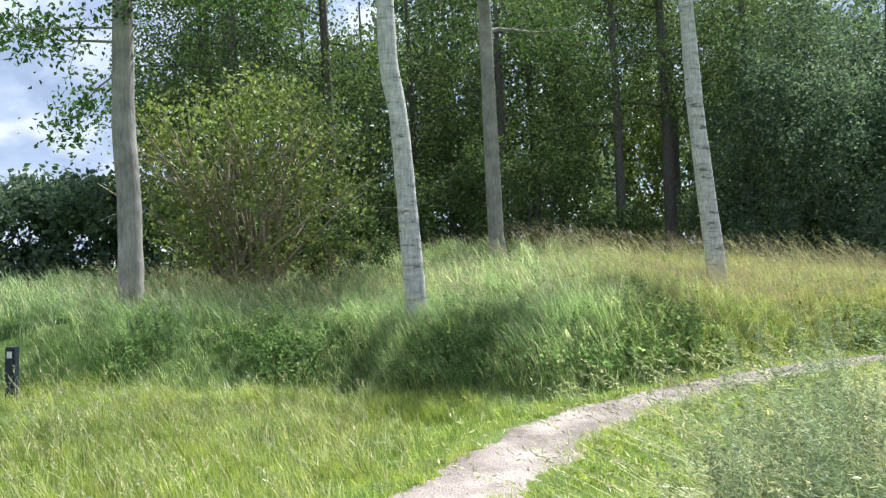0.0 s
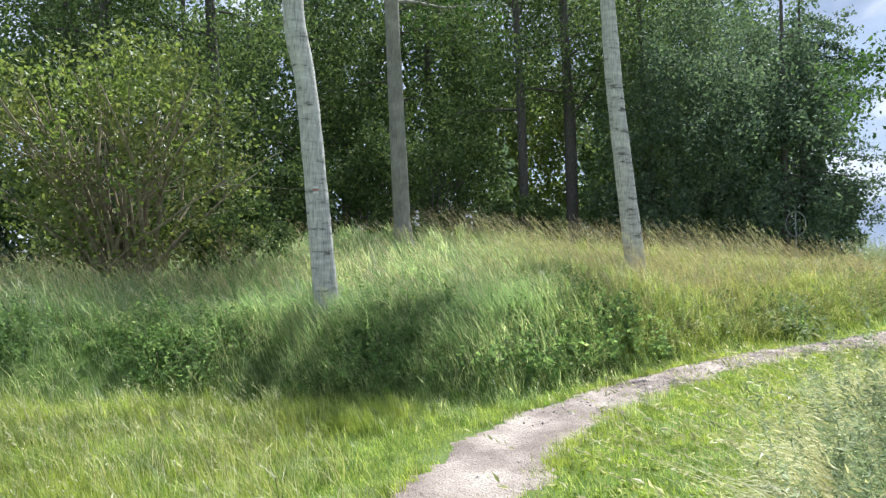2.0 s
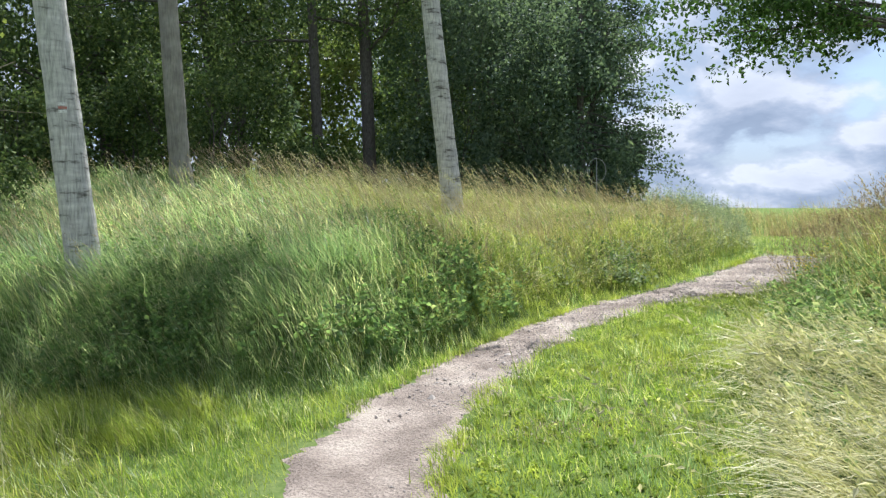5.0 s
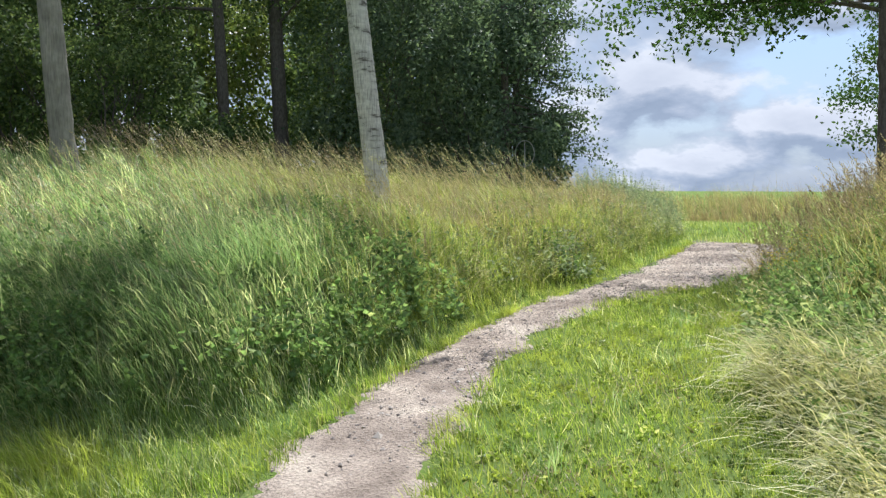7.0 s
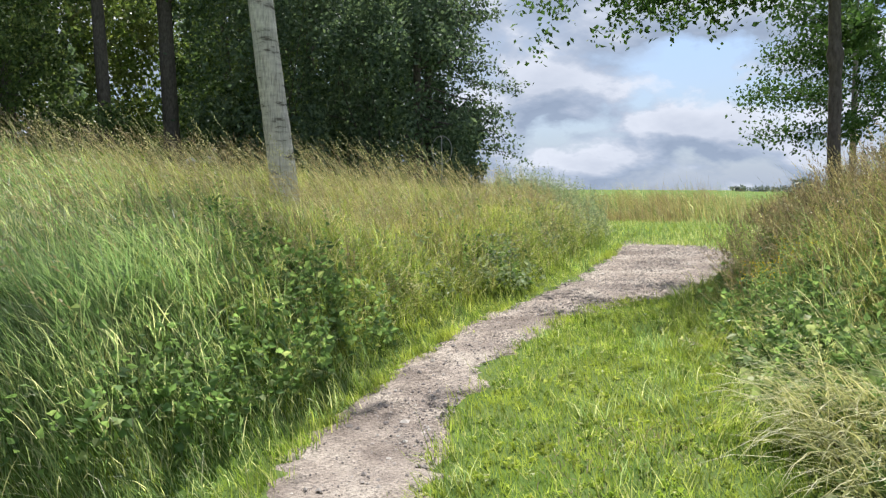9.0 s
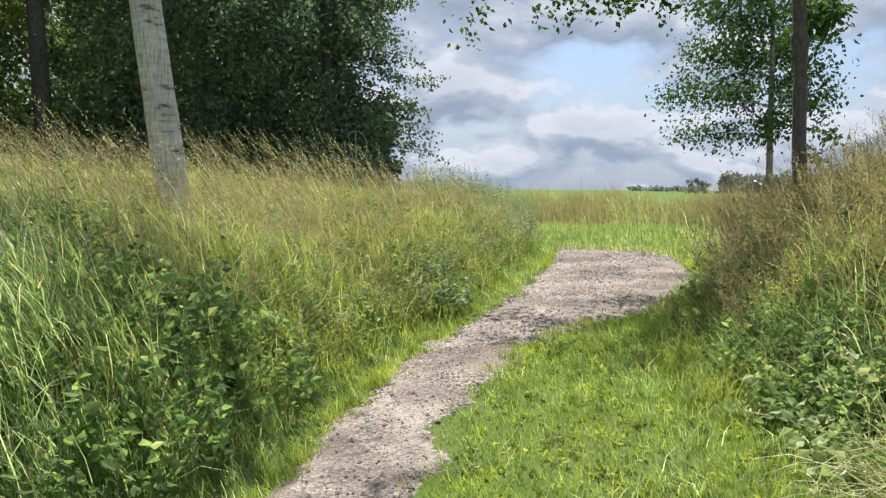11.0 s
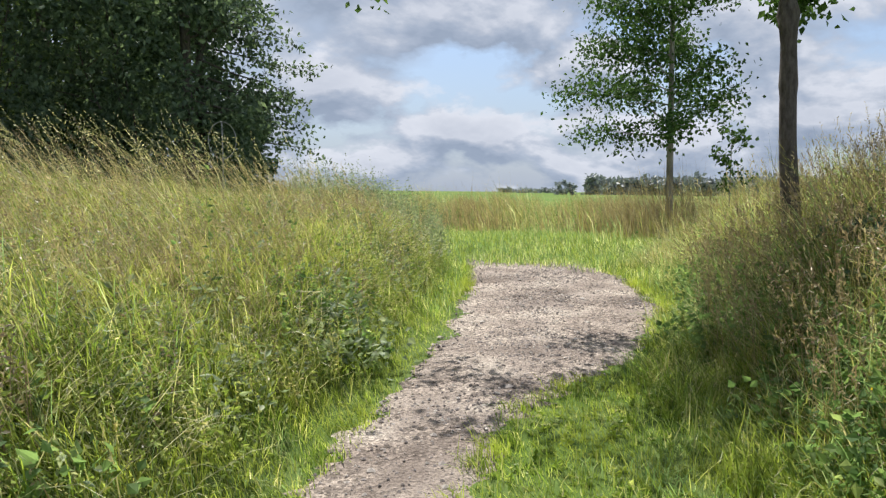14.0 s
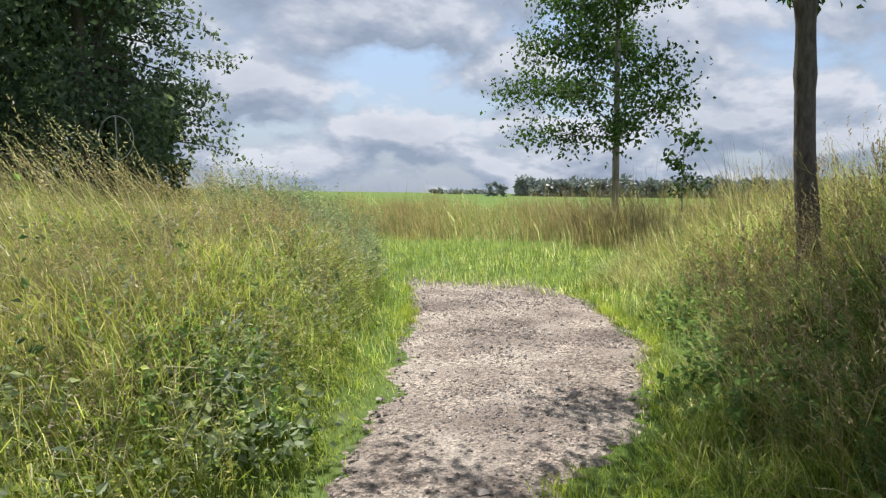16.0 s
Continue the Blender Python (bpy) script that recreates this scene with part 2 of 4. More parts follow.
# ---- plan ----
rng = np.random.default_rng(7)
PATH_LEFT = np.array([(-0.6, -8), (-0.65, 2), (-0.6, 4.5), (-0.45, 5.5), (0.05, 6.6), (0.8, 7.95), (1.55, 8.7), (2.66, 9.6), (4.1, 10.5), (5.5, 11.25), (6.9, 11.75), (8.3, 12.3), (10.9, 13.6), (13.0, 14.9)])
PATH_RIGHT = np.array([(0.3, -8), (0.25, 2), (0.3, 4.5), (0.5, 5.5), (0.85, 6.15), (1.5, 7.1), (2.35, 8.15), (3.74, 9.4), (4.5, 9.9), (5.57, 10.4), (6.87, 10.76), (8.45, 10.5), (10.4, 10.85), (12.0, 11.8), (13.4, 12.9)])
BANK_LEFT = np.array([(-60, 9.4), (-6, 10.6), (-2.6, 11.1), (-1.2, 10.8), (0.0, 10.05), (0.9, 9.4), (1.6, 9.15), (2.6, 9.7), (4.0, 10.6), (5.4, 11.4), (6.8, 11.95), (8.2, 12.5), (10.8, 13.8), (13.6, 15.6), (20, 22), (40, 46)])
BANK_RIGHT = np.array([(3, -8), (1.6, 0), (1.15, 2.4), (1.2, 3.4), (1.9, 4.6), (3.2, 6.1), (4.9, 7.9), (6.6, 9.2), (8.4, 10.2), (10.4, 10.6), (12.5, 11.7), (14.6, 12.7), (24, 11.0), (60, 4)])


def side(p, line):
    """The signed distance of points from a line of the plan: positive to its left."""
    best, sign = np.full(len(p), 1e9), np.ones(len(p))
    for a, b in zip(line[:-1], line[1:]):
        d = b - a
        u = np.clip(((p - a) @ d) / (d @ d), 0, 1)
        q = p - (a + u[:, None] * d)
        dist = np.hypot(q[:, 0], q[:, 1])
        s = np.where(d[0] * q[:, 1] - d[1] * q[:, 0] >= 0, 1.0, -1.0)
        near = dist < best - 1e-9
        best, sign = np.where(near, dist, best), np.where(near, s, sign)
    return best * sign


def smooth(v):
    v = np.clip(v, 0, 1)
    return v * v * (3 - 2 * v)


WAVES = rng.uniform(0, 6.28, (12, 3))
WAVES[:, 2] = np.geomspace(0.25, 3.2, 12)


def rolling(p):
    z = np.zeros(len(p))
    for a, b, f in WAVES:
        z += np.sin(f * (p[:, 0] * math.cos(a) + p[:, 1] * math.sin(a)) + b) / f * 0.022
    return z


def height(p):
    """The ground's height at points of the plan."""
    p = np.asarray(p, float)
    x, y = p[:, 0], p[:, 1]
    z = -0.22 + 0.045 * np.clip(x, 0, 12)
    dl, dr = side(p, BANK_LEFT), -side(p, BANK_RIGHT)
    left = np.interp(dl, [0, 0.3, 0.7, 1.2, 2.0, 3.5, 60], [0, 0.26, 0.6, 0.85, 0.96, 1.02, 1.02]) * (1 - 0.3 * smooth((x - 3) / 3))
    left += np.interp(dl, [3, 6, 10, 15, 22, 60], [0, 0.34, 0.82, 1.45, 2.0, 2.1]) * smooth((x + 6) / 6)
    fade = 1 - smooth((x - 0.85 * (y - 15) - 10.5) / 6.5)
    left *= fade
    right = np.interp(dr, [0, 0.4, 1.0, 2.0, 3.5, 6, 60], [0, 0.18, 0.58, 1.1, 1.5, 1.6, 1.5])
    right *= (0.12 + 0.88 * smooth((x - 3.8) / 3.5)) * (1 - 0.75 * smooth((x - 11.2) / 3.5))
    near = smooth(np.minimum(np.abs(side(p, PATH_LEFT)), np.abs(side(p, PATH_RIGHT))) / 1.2) * 0.8 + 0.2
    return z + left + right + rolling(p) * near


def raw_mesh(name, verts, faces, material, smooth_shade=False):
    """A mesh from arrays: verts (n, 3), faces (m, 3 or 4)."""
    me = bpy.data.meshes.new(name)
    v, f = np.ascontiguousarray(verts, np.float32), np.ascontiguousarray(faces, np.int32)
    me.vertices.add(len(v))
    me.vertices.foreach_set("co", v.ravel())
    me.loops.add(f.size)
    me.loops.foreach_set("vertex_index", f.ravel())
    me.polygons.add(len(f))
    me.polygons.foreach_set("loop_start", np.arange(0, f.size, f.shape[1], dtype=np.int32))
    me.polygons.foreach_set("use_smooth", np.full(len(f), smooth_shade))
    me.update(calc_edges=True)
    me.materials.append(material)
    return me


def part(name, me, parent, label=""):
    ob = new(name, me)
    ob.parent = parent
    return tagged(ob, label)


def thing(name, at, label, category, group=""):
    ob = new(name)
    ob.empty_display_size = 0.2
    ob.matrix_world = pose(*at)
    return tagged(ob, label, category, group)


def at_ground(x, y, sink=0.03):
    return (x, y, float(height(np.array([(x, y)]))[0]) - sink)


# ---- ground: one sheet, fine near the walk and wide to the horizon ----
def axis(lo, hi, step, far):
    mid = np.arange(lo, hi + 1e-6, step)
    out = np.geomspace(1, far, 34)
    return np.concatenate([lo - out[::-1], mid, hi + out])


gx, gy = axis(-12, 22, 0.2, 2500), axis(-6, 28, 0.2, 2500)
GX, GY = np.meshgrid(gx, gy)
gp = np.column_stack([GX.ravel(), GY.ravel()])
gz = height(gp)
far_out = smooth((np.hypot(gp[:, 0] - 5, gp[:, 1] - 12) - 30) / 60)
gz = gz * (1 - far_out) + 0.35 * far_out
gi = np.arange(len(gp)).reshape(GX.shape)
quads = np.column_stack([gi[:-1, :-1].ravel(), gi[:-1, 1:].ravel(), gi[1:, 1:].ravel(), gi[1:, :-1].ravel()])
ground_mesh = raw_mesh("ground", np.column_stack([gp, gz]), quads, SOIL, True)
ground_mesh.materials.append(CROP)
qc = gp[quads].mean(axis=1)
ground_mesh.polygons.foreach_set("material_index", ((np.hypot(qc[:, 0] - 5, qc[:, 1] - 12) > 30) & (qc[:, 0] > 20)).astype(np.int32))
ground = tagged(new("ground", ground_mesh), "grassy soil of a low bank and flat farmland", "ground", kind="structure")

# the trodden path, with a ragged edge
n_along, n_across = 620, 22


def along(line, n):
    seg = np.hypot(*np.diff(line, axis=0).T)
    s = np.concatenate([[0], np.cumsum(seg)])
    u = np.linspace(0, s[-1], n)
    return np.column_stack([np.interp(u, s, line[:, 0]), np.interp(u, s, line[:, 1])])


def eased(line, n, rounds=60):
    q = along(line, n)
    for _ in range(rounds):
        q[1:-1] = (q[:-2] + 2 * q[1:-1] + q[2:]) / 4
    return q


EDGE_L, EDGE_R = eased(PATH_LEFT, n_along), eased(PATH_RIGHT, n_along)
jit = [(0.6 * rng.normal(0, 1, n_along) + np.convolve(rng.normal(0, 1, n_along), np.ones(9) / 9, "same"))[:, None] for _ in range(2)]
across = (EDGE_R - EDGE_L) / np.hypot(*(EDGE_R - EDGE_L).T)[:, None]
wave = [(0.05 * np.sin(5.3 * e[:, 0] + 2.9 * e[:, 1] + f) + 0.04 * np.sin(11.7 * e[:, 0] - 7.1 * e[:, 1] + 2 * f))[:, None] for e, f in ((EDGE_L, 0.4), (EDGE_R, 2.1))]
rl, rr = EDGE_L - across * (0.03 + 0.06 * jit[0] + wave[0]), EDGE_R + across * (0.03 + 0.06 * jit[1] + wave[1])
w = np.linspace(0, 1, n_across)[None, :, None]
pp = (rl[:, None] * (1 - w) + rr[:, None] * w).reshape(-1, 2)
crown_w = np.tile(np.sin(np.linspace(0, math.pi, n_across)), n_along)
pz = height(pp) + 0.03 * np.minimum(1, crown_w * 3) - 0.012 + rng.normal(0, 0.004, len(pp))
pi_ = np.arange(len(pp)).reshape(n_along, n_across)
pq = np.column_stack([pi_[:-1, :-1].ravel(), pi_[:-1, 1:].ravel(), pi_[1:, 1:].ravel(), pi_[1:, :-1].ravel()])
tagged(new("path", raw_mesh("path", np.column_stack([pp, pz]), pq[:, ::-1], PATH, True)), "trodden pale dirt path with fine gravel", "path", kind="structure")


# ---- growing things, as arrays ----
WIND = np.array([-0.85, 0.25, 0.0])


def scatter(n, box, keep):
    """n random points of the plan in a box, thinned by keep(points), a chance for each."""
    out, have = [], 0
    while have < n:
        p = np.column_stack([rng.uniform(box[0], box[1], n), rng.uniform(box[2], box[3], n)])
        p = p[rng.uniform(0, 1, n) < keep(p)]
        out.append(p)
        have += len(p)
        if not len(p):
            break
    return np.concatenate(out)[:n]


def unit(v):
    return v / np.maximum(np.linalg.norm(v, axis=1, keepdims=True), 1e-9)


def blades(roots, tall, wide, lean, spread, levels=3):
    """Bent, tapering blades of grass. Returns verts and triangles."""
    n = len(roots)
    a = rng.uniform(0, 6.283, n)
    wd = np.column_stack([np.cos(a), np.sin(a), np.zeros(n)])
    b = rng.uniform(0, 6.283, n)
    bend = WIND * lean[:, None] + np.column_stack([np.cos(b), np.sin(b), np.zeros(n)]) * spread[:, None]
    verts, per = [], 2 * levels + 1
    for i in range(levels + 1):
        u = i / levels
        c = roots + np.column_stack([np.zeros(n), np.zeros(n), tall * u]) * (1 - 0.28 * u * np.linalg.norm(bend, axis=1, keepdims=True)) + bend * (tall * u * u)[:, None]
        if i < levels:
            h = wd * (wide * (1 - 0.75 * u * u) / 2)[:, None]
            verts += [c - h, c + h]
        else:
            verts.append(c)
    v = np.stack(verts, axis=1).reshape(-1, 3)
    t = []
    for i in range(levels - 1):
        o = 2 * i
        t += [(o, o + 1, o + 3), (o, o + 3, o + 2)]
    t.append((per - 3, per - 2, per - 1))
    f = (np.arange(n)[:, None, None] * per + np.array(t)[None]).reshape(-1, 3)
    return v, f


WIND_HEADING = math.atan2(WIND[1], WIND[0])


def arched(roots, length, wide, start, finish, heading, levels=3):
    """Blades that rise at one slope and curl over to another, towards a heading (radians). Returns verts and triangles."""
    n = len(roots)
    flat = np.column_stack([np.cos(heading), np.sin(heading), np.zeros(n)])
    turn = rng.normal(0, 0.7, n)
    wd = np.column_stack([-np.sin(heading + turn), np.cos(heading + turn), rng.normal(0, 0.25, n)])
    verts, per, c = [], 2 * levels + 1, roots.copy()
    for i in range(levels + 1):
        if i < levels:
            h = wd * (wide * (1 - 0.7 * (i / levels) ** 2) / 2)[:, None]
            verts += [c - h, c + h]
            e = start + (finish - start) * ((i + 0.35) / levels) ** 1.25
            c = c + (flat * np.cos(e)[:, None] + np.column_stack([np.zeros((n, 2)), np.sin(e)])) * (length / levels)[:, None]
        else:
            verts.append(c)
    v = np.stack(verts, axis=1).reshape(-1, 3)
    t = []
    for i in range(levels - 1):
        o = 2 * i
        t += [(o, o + 1, o + 3), (o, o + 3, o + 2)]
    t.append((per - 3, per - 2, per - 1))
    return v, (np.arange(n)[:, None, None] * per + np.array(t)[None]).reshape(-1, 3)


def swayed(n, spread=0.7):
    """Headings that mostly follow the wind."""
    return WIND_HEADING + rng.normal(0, spread, n)


def patchy(p, f=1.0, seed=0.0):
    """A field of soft patches over the plan, 0 to 1."""
    x, y = p[:, 0] * f, p[:, 1] * f
    return smooth(0.5 + 0.3 * (np.sin(1.9 * x + 0.8 * y + seed) + np.sin(2.7 * y - 1.3 * x + 2.1 * seed) + 0.6 * np.sin(4.9 * x + 3.7 * y + seed)))


def leaves(at, size, facing=None, droop=0.3, ratio=0.62):
    """Pointed leaves, creased along the middle: four triangles each. Returns verts and triangles."""
    n = len(at)
    d = unit(rng.normal(0, 1, (n, 3)) + np.array([0, 0, -droop]) if facing is None else facing + rng.normal(0, 0.55, (n, 3)))
    s = unit(np.cross(d, rng.normal(0, 1, (n, 3))))
    nn = np.cross(s, d)
    L, W = size[:, None] * d, size[:, None] * ratio / 2 * s
    lift = nn * (size * 0.12)[:, None]
    v = np.stack([at, at + 0.4 * L + W + lift, at + L, at + 0.4 * L - W + lift], axis=1).reshape(-1, 3)
    f = (np.arange(n)[:, None, None] * 4 + np.array([(0, 1, 2), (0, 2, 3)])[None]).reshape(-1, 3)
    return v, f


def join(*sets):
    v, f, o = [], [], 0
    for a, b in sets:
        v.append(a)
        f.append(b + o)
        o += len(a)
    return np.concatenate(v), np.concatenate(f)


def tube(points, radii, sides=8):
    """A tapering tube along points. Returns verts and triangles."""
    pts = np.asarray(points, float)
    n = len(pts)
    d = unit(np.gradient(pts, axis=0))
    ref = np.where(np.abs(d[:, 2:3]) > 0.9, np.array([[1.0, 0, 0]]), np.array([[0, 0, 1.0]]))
    s = unit(np.cross(d, ref))
    t = np.cross(d, s)
    a = np.linspace(0, 2 * math.pi, sides, endpoint=False)
    ring = pts[:, None] + np.asarray(radii)[:, None, None] * (np.cos(a)[None, :, None] * s[:, None] + np.sin(a)[None, :, None] * t[:, None])
    v = ring.reshape(-1, 3)
    f = []
    for i in range(n - 1):
        for j in range(sides):
            p, q = i * sides + j, i * sides + (j + 1) % sides
            f += [(p, q, q + sides), (p, q + sides, p + sides)]
    v = np.vstack([v, pts[-1:]])
    f += [((n - 1) * sides + j, (n - 1) * sides + (j + 1) % sides, len(v) - 1) for j in range(sides)]
    return v, np.array(f)


def stuff(name, vf, material, label, category):
    return tagged(new(name, raw_mesh(name, vf[0], vf[1], material)), label, category, kind="stuff")


def rooted(p, sink=0.02):
    return np.column_stack([p, height(p) - sink])

# ---- trees ----
def bough(start, direction, length, radius, droop=0.15, steps=7):
    """The line and radii of a limb that sags and wavers."""
    d = Vector(direction).normalized()
    pts, p = [Vector(start)], Vector(start)
    for i in range(steps):
        d = (d + Vector((rng.normal(0, 0.1), rng.normal(0, 0.1), rng.normal(0, 0.08) - droop / steps))).normalized()
        p = p + d * (length / steps)
        pts.append(p.copy())
    return np.array([tuple(q) for q in pts]), np.linspace(radius, radius * 0.18, steps + 1)


def tree(name, label, category, base, trunk, bark, leaf, limbs, leaf_count, leaf_size, clump=0.5, group="", sides=14, bare=2):
    """A tree: trunk (offsets from the base and radii), limbs (start height, heading, rise, length, radius), leaves in clumps along the limbs' outer parts."""
    top = thing(name, (0, 0, 0), label, category, group)
    top.matrix_world = pose(*base)
    tp, tr = np.array([t[:3] for t in trunk], float), np.array([t[3] for t in trunk], float)
    u = np.linspace(0, 1, 60) ** 1.3
    s = np.concatenate([[0], np.cumsum(np.linalg.norm(np.diff(tp, axis=0), axis=1))])
    s /= s[-1]
    line = np.column_stack([np.interp(u, s, tp[:, i]) for i in range(3)])
    line[1:-1] = (line[:-2] + 2 * line[1:-1] + line[2:]) / 4
    rad = np.interp(u, s, tr) * (1 + rng.normal(0, 0.02, 60))
    part("trunk", raw_mesh("trunk", *tube(line, rad, sides), bark, True), top)
    spots, made, owner = [], [], []
    for h, heading, rise, length, radius in limbs:
        i = int(np.argmin(np.abs(line[:, 2] - h)))
        a, e = radians(heading), radians(rise)
        pts, rr_ = bough(line[i], (math.sin(a) * math.cos(e), math.cos(a) * math.cos(e), math.sin(e)), length, radius)
        spots += [(pts[j], length) for j in range(bare, len(pts))]
        twigs = [tube(pts, rr_, 6)]
        for j in range(bare, len(pts)):
            for _ in range(2):
                tw, tr_ = bough(pts[j], tuple((pts[j] - pts[j - 1]) + rng.normal(0, 0.6, 3) * length / 7), length * rng.uniform(0.14, 0.3), rr_[j] * 0.5, 0.4, 4)
                twigs.append(tube(tw, tr_, 4))
                spots += [(tw[q], length) for q in (1, 2, 3, 4)]
        made.append(part("branch", raw_mesh("branch", *join(*twigs), bark, True), top))
        owner += [len(made) - 1] * (len(spots) - len(owner))
    if leaf_count:
        sp, owner = np.array([q for q, _ in spots]), np.array(owner)
        pick = rng.integers(0, len(sp), leaf_count)
        at = sp[pick] + rng.normal(0, clump, (leaf_count, 3)) * np.array([1, 1, 0.8])
        for i, limb in enumerate(made):
            own = at[owner[pick] == i]
            if len(own):
                part("leaves", raw_mesh("leaves", *leaves(own, rng.uniform(0.7, 1.3, len(own)) * leaf_size), leaf), limb)
    return top


def ring_limbs(n, low, high, length, radius, rise=(5, 45), headings=(0, 360)):
    return [(low + (high - low) * i / max(n - 1, 1), rng.uniform(*headings), rng.uniform(*rise), length * rng.uniform(0.75, 1.15) * (1 - 0.35 * i / n), radius * (1 - 0.5 * i / n)) for i in range(n)]


# the pale poplars on the bank
bA, bB, bC, bD = at_ground(-5.55, 13.1, 0.1), at_ground(-0.47, 12.0, 0.1), at_ground(1.35, 19.4, 0.1), at_ground(5.7, 15.6, 0.1)
tree("poplar_tree", "tall grey-barked poplar at the end of the bank", "tree", bA,
     [(0.0, 0, 0, 0.255), (0.02, 0, 0.6, 0.222), (-0.03, 0, 2.1, 0.205), (-0.15, 0, 3.4, 0.2), (-0.19, 0, 5.4, 0.175), (-0.3, 0, 9, 0.12), (-0.6, 0.2, 15, 0.04)], BROWN, POPLAR,
     [(4.9, -80, 8, 3.0, 0.03), (5.3, -112, -6, 2.6, 0.025), (4.4, -70, -12, 2.2, 0.02), (5.6, 60, 20, 2.6, 0.04), (5.3, 150, 25, 2.0, 0.03)] + ring_limbs(10, 5.8, 14, 2.4, 0.06, (20, 55)), 7500, 0.115, 0.24, "poplars on the bank")
tree("poplar_tree", "pale crooked poplar with a painted trail mark", "tree", bB,
     [(0.06, 0, 0, 0.21), (0.02, 0, 0.5, 0.18), (-0.06, 0, 1.3, 0.17), (-0.15, 0, 2.3, 0.163), (-0.25, 0, 3.3, 0.157), (-0.31, 0, 3.8, 0.16), (-0.43, 0, 4.2, 0.16), (-0.47, 0, 4.7, 0.15), (-0.5, 0, 5.4, 0.142), (-0.8, 0.1, 9.5, 0.1), (-1.3, 0.3, 14, 0.04)], BARK, POPLAR,
     ring_limbs(10, 7.5, 13.5, 1.9, 0.05, (25, 60)), 1500, 0.13, 0.36, "poplars on the bank")
tree("poplar_tree", "brownish poplar standing at the edge of the wood", "tree", bC,
     [(0.05, 0, 0, 0.26), (0.0, 0, 0.7, 0.215), (-0.15, 0, 3.5, 0.19), (-0.3, 0, 6.5, 0.17), (-0.6, 0.1, 11, 0.11), (-0.8, 0.3, 16, 0.04)], BROWN, POPLAR,
     ring_limbs(12, 6.2, 11.5, 3.0, 0.07, (10, 50)), 5500, 0.14, 0.5, "poplars on the bank")
tree("poplar_tree", "pale straight poplar on the sunny bank", "tree", bD,
     [(0.05, 0, 0, 0.245), (0.0, 0, 0.7, 0.2), (-0.2, 0, 2.2, 0.185), (-0.42, 0, 4.0, 0.17), (-0.54, 0, 5.5, 0.155), (-0.9, 0.1, 10, 0.11), (-1.4, 0.3, 16, 0.04)], BARK, POPLAR,
     ring_limbs(9, 7.0, 10.2, 2.5, 0.05, (5, 30)), 2200, 0.14, 0.4, "poplars on the bank")

# the wood behind
WOOD = [(6.4, 26.5, 0.17), (8.25, 26.8, 0.22), (-3.7, 25.0, 0.22), (2.6, 31, 0.18), (-1.2, 33, 0.18), (12.6, 30, 0.2), (-7.6, 27, 0.2), (4.4, 35, 0.2), (16.5, 33, 0.2), (-6, 34, 0.2), (6.2, 38, 0.22), (0.5, 39, 0.22), (18, 38, 0.22), (-9.5, 31, 0.2), (-6.6, 24.3, 0.17), (-9.0, 28.5, 0.18), (15.5, 39, 0.2), (-4, 41, 0.2)]
for x, y, r in WOOD:
    back = y > 32
    gap = 26 < y < 27 and x > 5
    tree("woodland_tree", "dark-stemmed tree inside the shady wood", "tree", at_ground(x, y, 0.1),
         [(0, 0, 0, r * 1.25), (-0.05, 0, 1.0, r), (-0.2, 0, 5, r * 0.85), (-0.5, 0, 10, r * 0.55), (-0.8, 0, 15, 0.05)], DARKBARK, WOODLEAF,
         ring_limbs(12, 4.6 if gap else 2.4, 12.5, 3.9, 0.06, (0 if gap else -10, 45)), 7500 if back else 12500, 0.2 if back else 0.125, 0.75 if back else 0.55, "trees of the wood", 10)


def in_clearing(x, y, width=1.5):
    return abs(x - 0.282 * y) < width


